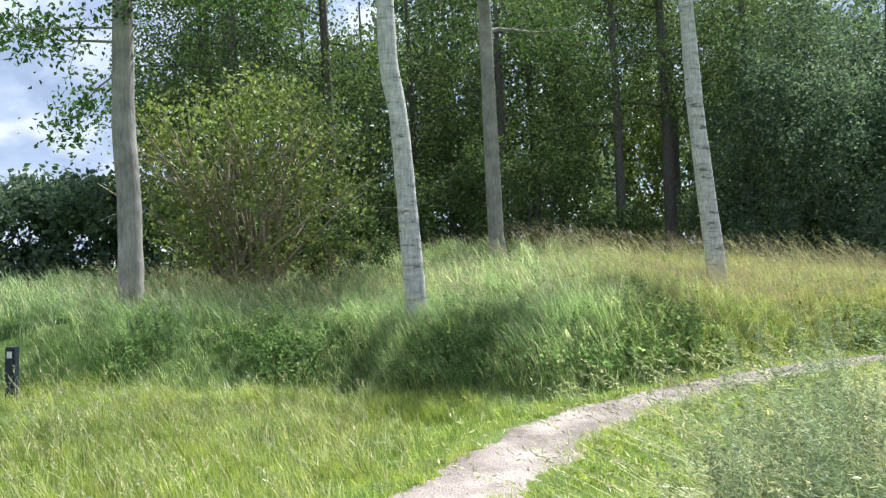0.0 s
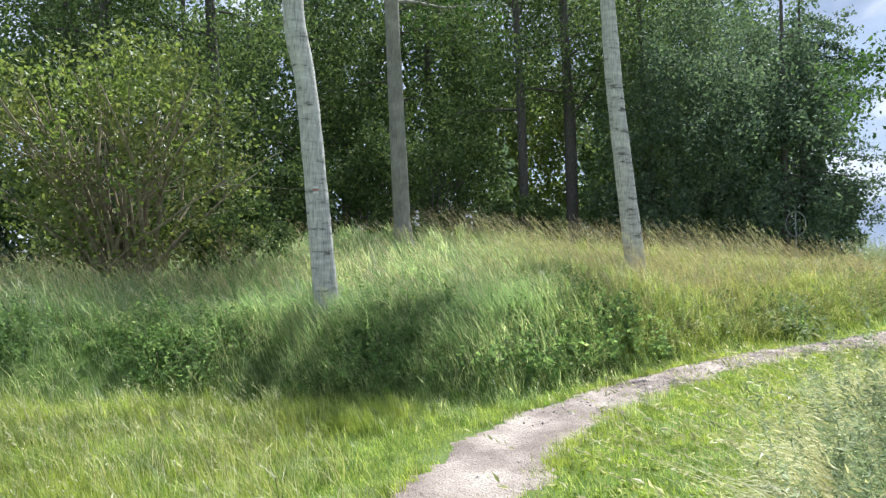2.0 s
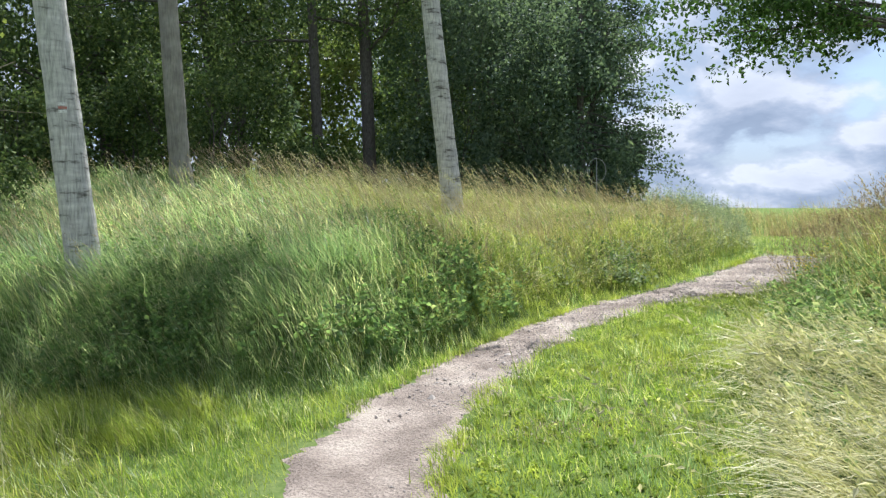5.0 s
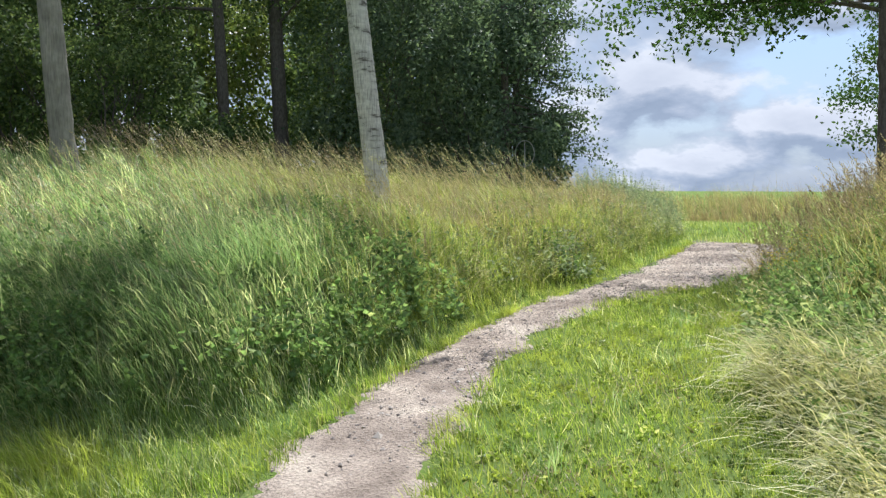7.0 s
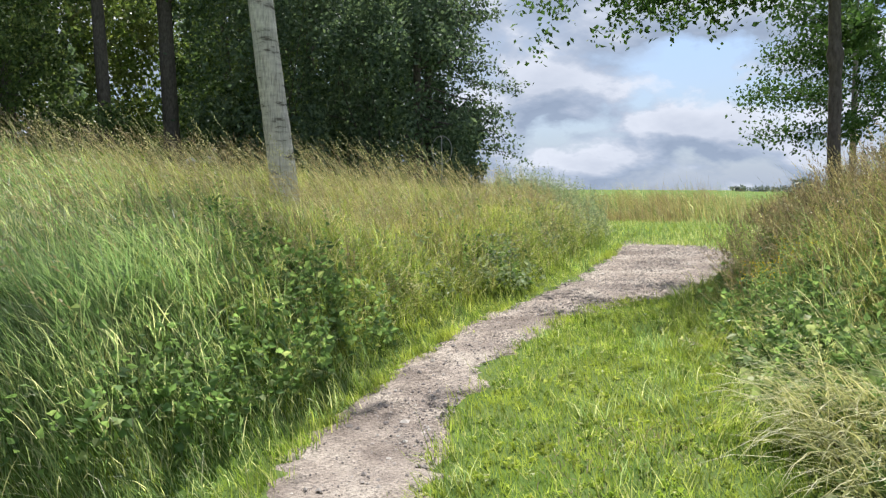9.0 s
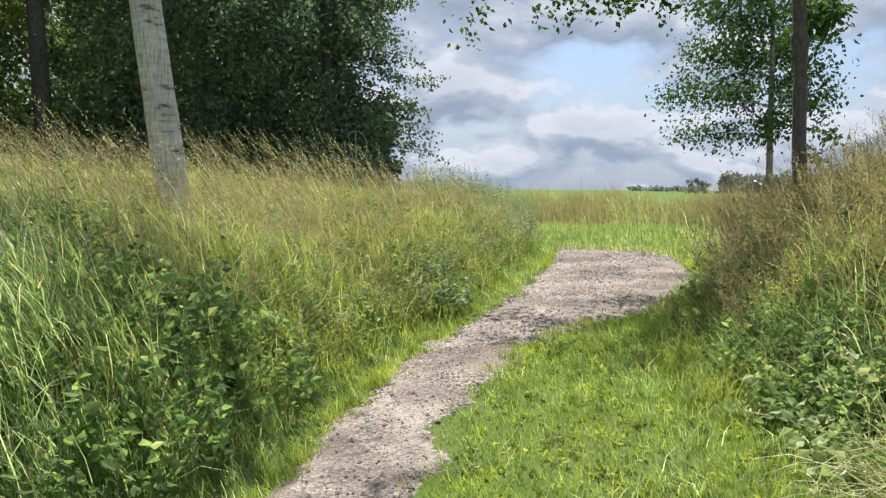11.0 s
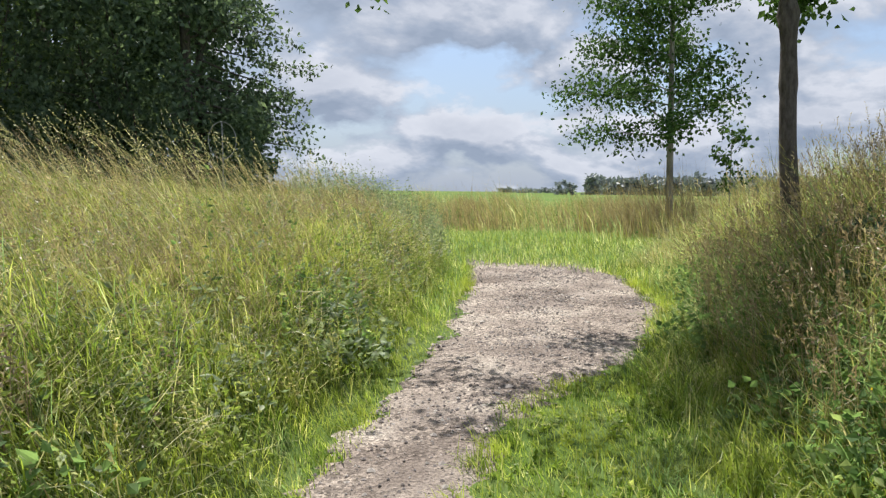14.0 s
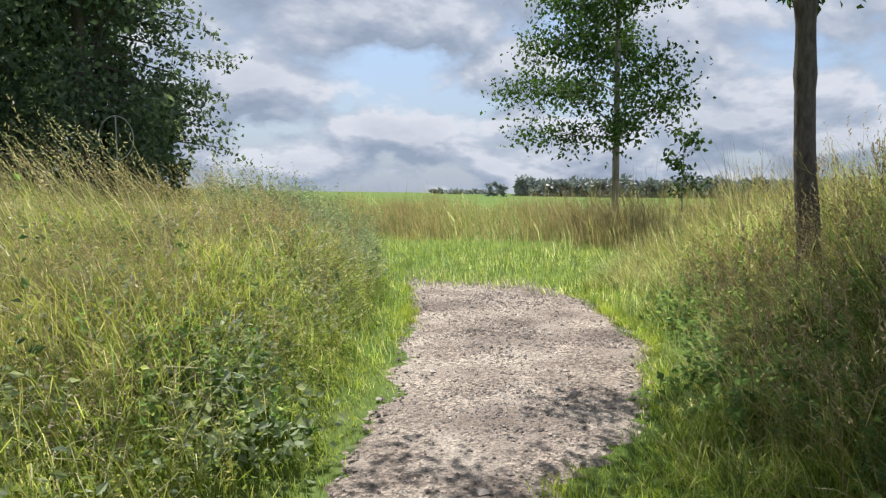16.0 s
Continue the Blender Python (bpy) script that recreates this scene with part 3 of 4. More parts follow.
def bush(name, label, base, size, leaf, stem, leaf_count, leaf_size, stems=30, group="", shell=0.55, category="bush", stem_radius=0.03, ragged=0.0, low=0.22):
    """A bush: stems that fan out from the ground, and leaves that thicken towards the outer shell, in clumps with gaps."""
    top = thing(name, base, label, category, group)
    for _ in range(stems):
        a, e = rng.uniform(0, 360), rng.uniform(35, 80)
        ln = size[2] * rng.uniform(0.6, 0.95)
        pts, rr_ = bough((rng.normal(0, 0.25), rng.normal(0, 0.25), 0), (math.sin(radians(a)) * math.cos(radians(e)) * size[0] / size[2] * 1.05, math.cos(radians(a)) * math.cos(radians(e)) * size[1] / size[2] * 1.05, math.sin(radians(e))), ln, stem_radius * rng.uniform(0.6, 1.2), 0.2)
        lines = [tube(pts, rr_, 5)]
        for j in (3, 4, 5):
            tw, tr_ = bough(pts[j], tuple((pts[j] - pts[j - 1]) + rng.normal(0, 0.5, 3) * ln / 8), ln * 0.35, rr_[j] * 0.6, 0.2, 4)
            lines.append(tube(tw, tr_, 4))
        part("stem", raw_mesh("stem", *join(*lines), stem, True), top)
    clumps = max(12, leaf_count // 90)
    d = unit(rng.normal(0, 1, (clumps, 3)))
    d[:, 2] = np.where(rng.uniform(0, 1, clumps) < 0.4, np.abs(d[:, 2]), d[:, 2])
    c = d * (shell + (1 - shell) * rng.uniform(0, 1, (clumps, 1)) ** 0.6) * np.array(size) * np.array([1, 1, 0.5]) * rng.uniform(0.85 - max(ragged, 0), 1.12, (clumps, 1))
    c[:, 2] += size[2] * 0.5
    skirt = rng.uniform(0, 1, clumps) < low
    c[skirt] = unit(c[skirt] * np.array([1, 1, 0])) * np.array([size[0], size[1], 0]) * 0.85 + np.array([0, 0, size[2]]) * rng.uniform(0.02, 0.3, (int(skirt.sum()), 1))
    pick = rng.integers(0, clumps, leaf_count)
    at = c[pick] + rng.normal(0, 0.13 * (1 - ragged), (leaf_count, 3)) * np.array(size) * np.array([1, 1, 0.5])
    at[:, 2] = np.maximum(at[:, 2], 0.05)
    part("foliage", raw_mesh("foliage", *leaves(at, rng.uniform(0.7, 1.3, leaf_count) * leaf_size), leaf), top)
    return top


bush("elder_bush", "large bush with bare pale stems and yellow-green leaves", at_ground(-4.6, 17.2), (2.8, 2.0, 5.3), SHRUB, STEM, 9500, 0.125, 46, "", 0.72, "bush", 0.06, 0.25, 0.04)
bush("elder_bush", "low dark bush under the trees", at_ground(-2.2, 17.5), (1.0, 1.0, 1.6), WOODLEAF, STEM, 3000, 0.09, 10)
for x, y, sx, sz in [(-9.6, 21.5, 1.7, 3.3), (-12.0, 21.2, 2.0, 3.6), (-15.0, 21.5, 2.4, 3.4), (-19.5, 22, 3.0, 3.8)]:
    bush("hedge_bush", "dense dark-green hedge bush beyond the bank", at_ground(x, y), (sx, 2.4, sz), DARKLEAF, DARKBARK, 6500, 0.21, 8, "hedge beyond the bank", 0.2)
# undergrowth of the wood
for i in range(24):
    x = -8.5 + i * 1.05
    y = 23.0 + rng.uniform(0, 5) + max(0, x - 4) * 0.25
    if in_clearing(x, y, 2.0):
        continue
    bush("undergrowth_bush", "leafy undergrowth bush in the shade of the wood", at_ground(x, y), (1.5, 1.3, rng.uniform(2.0, 4.4)), WOODLEAF, DARKBARK, 2800, 0.13, 6, "undergrowth of the wood", 0.35)
for i in range(16):
    x, y = -13 + i * 2.4, 41 + rng.uniform(-3, 3)
    if not in_clearing(x, y, 3.6):
        bush("undergrowth_bush", "leafy bush closing the back of the wood", at_ground(x, y), (2.6, 1.6, rng.uniform(5, 8)), WOODLEAF, DARKBARK, 2600, 0.3, 4, "undergrowth of the wood", 0.3)
for i in range(13):
    x, y = -16 + i * 3.9, 47 + rng.uniform(-1.5, 1.5)
    if not in_clearing(x, y, 5.4):
        bush("background_tree", "tall leafy tree closing the back of the wood", at_ground(x, y), (3.4, 2.2, rng.uniform(16, 20)), DARKLEAF, DARKBARK, 2600, 0.55, 3, "trees at the back of the wood", 0.1, "tree")
for x, y, tall in [(11.0, 55, 10), (14.2, 54, 13), (17.4, 56, 14), (20.6, 55, 12), (15.8, 60, 16)]:
    bush("clearing_bush", "sunlit yellow-green tree in a clearing behind the wood", at_ground(x, y), (3.0, 2.4, tall), SHRUB, DARKBARK, 4200, 0.36, 4, "trees of the clearing", 0.25)
for x, y in [(7.2, 28.5), (8.6, 30.5), (9.6, 33.0), (5.6, 25.0)]:
    bush("undergrowth_bush", "low leafy undergrowth between the stems", at_ground(x, y), (1.3, 1.1, 1.5), WOODLEAF, DARKBARK, 1800, 0.12, 6, "undergrowth of the wood", 0.35)
tree("woodland_tree", "dark-stemmed tree inside the shady wood", "tree", at_ground(10.6, 33.5, 0.1),
     [(0, 0, 0, 0.24), (-0.05, 0, 1.0, 0.2), (-0.2, 0, 6, 0.17), (-0.5, 0, 10, 0.1), (-0.8, 0, 15, 0.05)], DARKBARK, WOODLEAF,
     ring_limbs(11, 7.5, 13.5, 3.8, 0.06, (-5, 45)), 9000, 0.18, 0.7, "trees of the wood", 10)
# the dark mass at the end of the bank
for x, y, sx, sz, n in [(12.6, 22.6, 2.6, 7.5, 15000), (15.3, 25.0, 2.3, 9.5, 17000), (10.6, 25.0, 2.6, 7.5, 8000), (13.4, 27.5, 3.4, 12, 13000), (15.9, 23.6, 1.1, 3.2, 5000)]:
    bush("willow_bush", "tall dense dark-green willow thicket", at_ground(x, y), (sx, sx, sz), DARKLEAF, DARKBARK, n, 0.145, 5, "willow thicket", 0.45, ragged=0.3)

for x, y, low, high, n in [(15.6, 24.4, 1.6, 8.8, 4600), (13.6, 22.4, 2.2, 7.5, 2600)]:
    tree("willow_tree", "dark willow with ragged drooping boughs", "tree", at_ground(x, y, 0.1),
         [(0, 0, 0, 0.16), (0, 0, 1.0, 0.13), (-0.1, 0, 5, 0.1), (-0.2, 0, 9.5, 0.03)], DARKBARK, DARKLEAF,
         ring_limbs(18, low, high, 2.6, 0.035, (-18, 22), (45, 150)), n, 0.125, 0.1, "willow thicket", 8, 3)

# the trees by the gap
bR = at_ground(10.5, 9.75, 0.1)
KNOT = 3.12 - bR[2]  # the swelling of the stem, above its foot
tree("oak_tree", "slim dark-barked young tree beside the path", "tree", bR,
     [(0.03, 0, 0, 0.11), (0.0, 0, 0.5, 0.09), (-0.03, 0.06, 1.2, 0.08), (-0.01, 0.08, KNOT - 0.75, 0.077), (0.012, 0.085, KNOT - 0.6, 0.09), (0.0, 0.09, KNOT - 0.42, 0.075), (0.0, 0.1, KNOT - 0.15, 0.074), (0.015, 0.11, KNOT, 0.11), (0, 0.12, KNOT + 0.15, 0.076), (-0.02, 0.16, 3.6, 0.07), (0.0, 0.2, 5, 0.065), (0, 0.3, 8, 0.03)], DARKBARK, POPLAR,
     [(3.12, 327, 17, 3.4, 0.03), (3.2, 306, 15, 2.2, 0.025), (3.25, 340, 17, 2.8, 0.03), (3.35, 332, 19, 3.3, 0.03), (3.4, 318, 20, 2.7, 0.03), (3.3, 355, 15, 1.7, 0.02), (3.4, 345, 20, 2.4, 0.025), (3.9, 334, 24, 2.7, 0.025), (3.5, 255, 18, 1.5, 0.022), (3.9, 200, 22, 1.6, 0.022), (4.3, 80, 25, 2.0, 0.025), (KNOT, 95, 40, 0.8, 0.012)]
     + ring_limbs(5, 5.0, 7.6, 1.5, 0.03, (25, 60)), 13500, 0.09, 0.15, bare=3)
bush("bramble_bush", "dark leafy bramble bush on the verge", at_ground(8.75, 8.6, 0.2), (0.75, 0.6, 0.55), DARKLEAF, DARKBARK, 3600, 0.06, 4, "", 0.3, "bush", 0.008)
bS = at_ground(23.9, 14.75, 0.1)
tree("poplar_tree", "young poplar with a loose crown in the meadow", "tree", bS,
     [(0.05, 0, 0, 0.13), (0.0, 0, 0.6, 0.11), (-0.08, 0, 2.5, 0.09), (-0.2, 0, 5, 0.07), (-0.35, 0, 9, 0.02)], BROWN, POPLAR,
     ring_limbs(11, 2.8, 7.2, 3.0, 0.03, (14, 40), (-55, 55)) + ring_limbs(14, 2.7, 8.0, 2.5, 0.03, (10, 40), (70, 290)), 14500, 0.125, 0.26)
tree("poplar_sapling", "small leafy poplar sapling in dry grass", "sapling", at_ground(20.9, 12.5, 0.05),
     [(0, 0, 0, 0.022), (-0.05, 0, 1.2, 0.016), (0.02, 0, 2.65, 0.006)], BROWN, POPLAR,
     ring_limbs(11, 1.1, 2.5, 0.55, 0.01, (20, 60)), 300, 0.12, 0.07, sides=6)

# ---- far trees, with distance haze put into their leaf colour ----
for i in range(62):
    bush("far_tree", "tree of a distant row across the fields", (300 + rng.uniform(-5, 5), 128 - i * 4.0, 0.2), (4.6, 3.2, rng.uniform(6.4, 7.0)), HAZELEAF, DARKBARK, 420, 2.4, 1, "distant row of trees", 0.0, "tree", 0.2, -1.3)
bush("far_tree", "lone round tree far across the fields", (250, 117, 0.2), (3.6, 3.6, 6), HAZELEAF, DARKBARK, 900, 0.8, 2, "", 0.3, "tree", 0.2)
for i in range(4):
    bush("far_tree", "low trees on the distant horizon", (560, 305 - i * 17, 0.2), (11, 8, 4), HAZELEAF, DARKBARK, 400, 2.0, 2, "trees on the horizon", 0.3, "tree", 0.2)

# ---- grass ----
CAMLINE = np.array([(0, 0), (-0.4, 2), (-0.27, 4.1), (0.85, 6.3), (1.9, 7.9), (3.1, 8.9), (4.1, 9.6), (8, 12)])


def edges(p):
    return side(p, PATH_LEFT), -side(p, PATH_RIGHT), side(p, BANK_LEFT), -side(p, BANK_RIGHT)


def lawn_keep(p):
    pl, pr, bl, br = edges(p)
    end = p[:, 0] > 13.6
    off_path = np.where(end, 1.0, np.clip(np.maximum(pl, pr) / 0.3 + 0.35, 0, 1))
    near = np.clip(1.2 - np.abs(side(p, CAMLINE)) / 6, 0.13, 1)
    return off_path * near * (bl < 0.35) * (br < 0.3) * (np.maximum(pl, pr) > -0.12)


def tufts(n, per, box, keep, spread=0.07):
    """Roots of blades in tufts: the places, and for each blade its tuft's own size and lean."""
    c = scatter(n // per, box, keep)
    big, ang, tip = np.clip(rng.lognormal(0, 0.28, len(c)), 0.55, 1.6), rng.uniform(0, 6.283, len(c)), rng.uniform(0, 0.5, len(c))
    idx = np.repeat(np.arange(len(c)), per)
    return c[idx] + rng.normal(0, spread, (len(idx), 2)), big[idx], ang[idx], tip[idx]


p = scatter(215000, (-8, 14, 2.5, 15), lawn_keep)
long_left = smooth((-p[:, 0] - 0.7) / 1.5) * smooth((9.6 - p[:, 1]) / 3)
n = len(p)
stuff("lawn_grass", blades(rooted(p), (0.06 + 0.07 * long_left) * rng.lognormal(0, 0.5, n), 0.0075 + 0.002 * long_left, rng.uniform(0, 0.6, n), rng.uniform(0, 0.7, n), 1), LAWN, "short bright-green grass beside the path", "grass")
p, big, ang, tip = tufts(26000, 30, (-8, 0.4, 2, 10.5), lambda q: (side(q, BANK_LEFT) < 0.2) * (side(q, PATH_LEFT) > 0.15) * smooth((-q[:, 0] + 0.1) / 1.3) * (0.25 + patchy(q, 1.2, 2.0)), 0.09)
n = len(p)
pale = rng.uniform(0, 1, n) < 0.5
for mask, material, name, label in ((pale, YELLOW, "rough_grass", "longer pale bent grass in front of the bank"), (~pale, LAWN, "rough_green_grass", "longer bright-green bent grass in front of the bank")):
    q = p[mask]
    n = len(q)
    start = rng.normal(1.2, 0.2, n)
    stuff(name, arched(rooted(q), 0.32 * big[mask] * rng.uniform(0.5, 1.3, n), np.full(n, 0.0062), start, start - rng.uniform(0.5, 1.9, n), WIND_HEADING + 0.4 * (ang[mask] - 3.14) + rng.normal(0, 0.4, n), 2), material, label, "grass")
p = scatter(60000, (9, 27, 9, 24), lambda q: (side(q, BANK_LEFT) < 0.4) * (-side(q, BANK_RIGHT) < 0.4) * np.clip(np.maximum(np.maximum(side(q, PATH_LEFT), -side(q, PATH_RIGHT)) / 0.3 + 0.3, (q[:, 0] - 12.1) / 1.6), 0, 1) * (q[:, 0] < 18.5 + 0.2 * q[:, 1]))
n = len(p)
half = rng.uniform(0, 1, n) < 0.55
for mask, material, name in ((half, TALL, "meadow_grass"), (~half, LAWN, "meadow_short_grass")):
    q = p[mask]
    n = len(q)
    stuff(name, blades(rooted(q), rng.uniform(0.05, 0.2, n), np.full(n, 0.014), rng.uniform(0, 0.4, n), rng.uniform(0, 0.5, n), 1), material, "mown green grass at the end of the path", "grass")


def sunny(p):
    """Where the bank is dry and yellowish: towards its end. Blade colours there also carry its sunlit tone."""
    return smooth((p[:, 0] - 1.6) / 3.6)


def bank_keep(p):
    bl = side(p, BANK_LEFT)
    return (bl > 0.05) * np.clip(1.2 - bl / 7, 0.12, 1)


p, big, ang, tip = tufts(84000, 22, (-9, 15, 8.4, 24), bank_keep, 0.085)
foot = tufts(40000, 22, (-1.5, 9, 8.4, 14), lambda q: (side(q, BANK_LEFT) > -0.05) * (side(q, BANK_LEFT) < 1.5), 0.09)
p, big, ang, tip = (np.concatenate([a, b]) for a, b in zip((p, big, ang, tip), foot))
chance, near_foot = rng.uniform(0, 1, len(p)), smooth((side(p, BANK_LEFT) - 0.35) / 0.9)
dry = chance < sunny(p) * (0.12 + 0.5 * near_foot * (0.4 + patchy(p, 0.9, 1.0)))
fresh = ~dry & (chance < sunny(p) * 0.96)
# bluer TALL and yellower YELLOW put part of the shade and sun into colour
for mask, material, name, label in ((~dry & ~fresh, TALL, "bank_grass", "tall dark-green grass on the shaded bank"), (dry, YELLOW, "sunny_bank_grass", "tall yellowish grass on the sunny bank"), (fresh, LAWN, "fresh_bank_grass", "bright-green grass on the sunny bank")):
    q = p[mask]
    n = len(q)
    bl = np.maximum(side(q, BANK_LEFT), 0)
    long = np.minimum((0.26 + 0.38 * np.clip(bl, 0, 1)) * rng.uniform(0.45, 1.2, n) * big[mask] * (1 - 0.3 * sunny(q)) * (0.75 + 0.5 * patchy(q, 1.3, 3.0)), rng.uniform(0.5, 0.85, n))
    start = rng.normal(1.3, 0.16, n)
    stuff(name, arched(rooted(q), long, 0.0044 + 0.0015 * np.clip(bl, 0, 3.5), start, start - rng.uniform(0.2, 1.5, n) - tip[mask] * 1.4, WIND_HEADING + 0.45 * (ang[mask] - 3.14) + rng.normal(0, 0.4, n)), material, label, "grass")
p, big, ang, tip = tufts(15000, 34, (-6, 1.0, 7.2, 11), lambda q: (side(q, BANK_LEFT) > -1.0) * (side(q, BANK_LEFT) < 0.12) * (side(q, PATH_LEFT) > 0.12) * (0.15 + patchy(q, 1.7, 1.5)), 0.1)
n = len(p)
start = rng.normal(1.25, 0.2, n)
stuff("foot_grass", arched(rooted(p), 0.24 * big * rng.uniform(0.5, 1.3, n), np.full(n, 0.0055), start, start - rng.uniform(0.3, 1.7, n), WIND_HEADING + 0.5 * (ang - 3.14) + rng.normal(0, 0.4, n), 2), LAWN, "soft bright-green grass along the bank's foot", "grass")
q = scatter(14000, (-3, 14, 9, 17), lambda q: (side(q, BANK_LEFT) > 0.15) * np.clip(1.3 - side(q, BANK_LEFT) / 5, 0, 1) * (0.5 + 0.5 * sunny(q)) * (0.15 + patchy(q, 1.6, 5.0)))
n = len(q)
stuff("bank_straw", arched(rooted(q), rng.uniform(0.25, 0.65, n), np.full(n, 0.0045), rng.uniform(0.7, 1.4, n), rng.uniform(-0.9, 0.7, n), rng.uniform(0, 6.283, n)), STRAW, "pale dry stems tangled in the bank grass", "grass")
q = scatter(6500, (3, 14, 9.8, 17), lambda q: (side(q, BANK_LEFT) > 0.5) * np.clip(1.4 - side(q, BANK_LEFT) / 5, 0, 1) * sunny(q) * smooth(patchy(q, 0.8, 8.0) * 1.6 - 0.5))
n = len(q)
stuff("bank_rusty_stems", arched(rooted(q), rng.uniform(0.3, 0.68, n), np.full(n, 0.005), rng.uniform(0.9, 1.5, n), rng.uniform(-0.4, 1.0, n), rng.uniform(0, 6.283, n)), RUST, "rust-brown withered stems among the bank grass", "grass")
q = scatter(5200, (6, 14, 7.5, 12.5), lambda q: (-side(q, BANK_RIGHT) > 0.1) * np.clip(1.2 + side(q, BANK_RIGHT) / 3, 0, 1))
n = len(q)
stuff("verge_straw", arched(rooted(q), rng.uniform(0.25, 0.65, n), np.full(n, 0.0048), rng.uniform(0.8, 1.45, n), rng.uniform(-0.9, 0.7, n), rng.uniform(0, 6.283, n)), DRY, "pale dry stems tangled in the verge grass", "grass")
# tall grass of the right-hand verge
p, big, ang, tip = tufts(54000, 22, (1.1, 16, 1, 13), lambda q: (-side(q, BANK_RIGHT) > -0.3 + 0.35 * patchy(q, 1.5, 2.0)) * np.clip(1.2 + side(q, BANK_RIGHT) / 3.5, 0.0, 1))
dry = rng.uniform(0, 1, len(p)) < 0.15 + 0.5 * smooth((p[:, 0] - 5) / 2) * (0.5 + patchy(p, 1.0, 4.0))
for mask, material, name, label in ((~dry, TALL, "verge_grass", "rough green grass along the verge"), (dry, YELLOW, "dry_verge_grass", "pale drying grass along the verge")):
    q = p[mask]
    n = len(q)
    br = -side(q, BANK_RIGHT)
    start = rng.normal(1.25, 0.18, n)
    long = np.clip(0.26 + 0.34 * br, 0.2, 0.62) * (0.5 + 0.5 * smooth((q[:, 0] - 4.5) / 2.5)) * rng.uniform(0.5, 1.3, n) * big[mask]
    stuff(name, arched(rooted(q), long, np.full(n, 0.0062), start, start - rng.uniform(0.2, 1.4, n) - tip[mask] * 1.6, WIND_HEADING + 0.45 * (ang[mask] - 3.14) + rng.normal(0, 0.4, n)), material, label, "grass")
# tall dry grass beyond the meadow
p, big, ang, tip = tufts(72000, 30, (12.5, 42, 6, 34), lambda q: ((q[:, 0] > 16.2 + 0.2 * q[:, 1] + 0.8 * np.sin(1.1 * q[:, 1]) + 0.5 * np.sin(2.9 * q[:, 1] + 1) + 2.4 * patchy(q, 1.4, 1.0) - 1.8) | (-side(q, BANK_RIGHT) > 0.3) | (side(q, BANK_LEFT) > 0.5)) * np.clip(1.1 - (q[:, 0] - 17) / 26, 0.1, 1), 0.22)
n = len(p)
pick = rng.uniform(0, 1, n) * 0.75 + tip + 0.7 * patchy(p, 0.35, 2.0) - 0.4 - 0.45 * (1 - smooth((p[:, 0] - 14.6 - 0.2 * p[:, 1]) / 4.5))
for lo, hi, material, name, label in ((-1, 0.1, TALL, "meadow_green_grass", "tall green grass beyond the mown strip"), (0.1, 0.3, YELLOW, "meadow_tall_grass", "tall yellow-green grass beyond the mown strip"), (0.3, 0.78, DRY, "meadow_dry_grass", "tall straw-coloured grass beyond the mown strip"), (0.78, 3, RUST, "meadow_rusty_grass", "rust-brown seeding grass beyond the mown strip")):
    mask = (pick >= lo) & (pick < hi)
    q = p[mask]
    n = len(q)
    stuff(name, blades(rooted(q), rng.uniform(0.5, 1.2, n) * big[mask] * (0.6 + 0.5 * patchy(q, 0.5, 7.0)) * (0.3 + 0.7 * smooth((q[:, 0] - 14.6 - 0.2 * q[:, 1]) / 4)) * (1 + 0.5 * smooth((16.5 - q[:, 1]) / 3)), np.full(n, 0.014), rng.uniform(0.1, 0.6, n), rng.uniform(0, 0.35, n), 2), material, label, "grass")


def seeded_stalks(p, tall, material, name, label, lean=(0.25, 0.8), head=0.16, thick=0.004):
    """Thin stalks with feathery seed heads."""
    n = len(p)
    base = rooted(p)
    ln = rng.uniform(*lean, n)
    state = blades(base, tall, np.full(n, thick), ln, np.full(n, 0.1), 3)
    tips = state[0].reshape(n, 7, 3)[:, 6]
    prev = state[0].reshape(n, 7, 3)[:, 4]
    d = unit(tips - prev)
    k_ = 7
    at = (tips[:, None] - d[:, None] * head * np.linspace(0, 1, k_)[None, :, None]).reshape(-1, 3)
    lv = leaves(at, np.tile(rng.uniform(0.026, 0.042, n)[:, None], (1, k_)).ravel(), np.repeat(d, k_, axis=0), ratio=0.3)
    return stuff(name, join(state, lv), material, label, "grass")


q = scatter(2100, (-7, 14, 11, 22), lambda q: smooth((side(q, BANK_LEFT) - 2.2) / 1.5) * np.clip(1.3 - side(q, BANK_LEFT) / 9, 0.1, 1))
seeded_stalks(q, rng.uniform(0.5, 1.0, len(q)) * (1 - 0.2 * smooth((q[:, 0] - 5) / 3)), DRY, "seed_head_grass", "long straw-coloured grass with seed heads along the bank's top")
q = scatter(1200, (2, 12, 16.5, 24), lambda q: np.ones(len(q)))
seeded_stalks(q, rng.uniform(0.6, 1.1, len(q)), RUST, "rusty_seed_grass", "rust-brown tall grass at the edge of the wood")
q = scatter(420, (2.0, 9.5, 12.2, 16.8), lambda q: (side(q, BANK_LEFT) > 1.2) * (side(q, BANK_LEFT) < 4) * 1.0)
seeded_stalks(q, rng.uniform(0.85, 1.35, len(q)), STRAW, "tall_seed_stalks", "tall pale grass stalks with drooping seed heads", (0.3, 0.8), 0.2, 0.006)
q = scatter(1800, (-6, 12, 9, 16), lambda q: (side(q, BANK_LEFT) > 0.6) * (side(q, BANK_LEFT) < 4))
seeded_stalks(q, rng.uniform(0.55, 0.95, len(q)), DRY, "bank_seed_grass", "single pale grass stalks with seed heads on the bank")
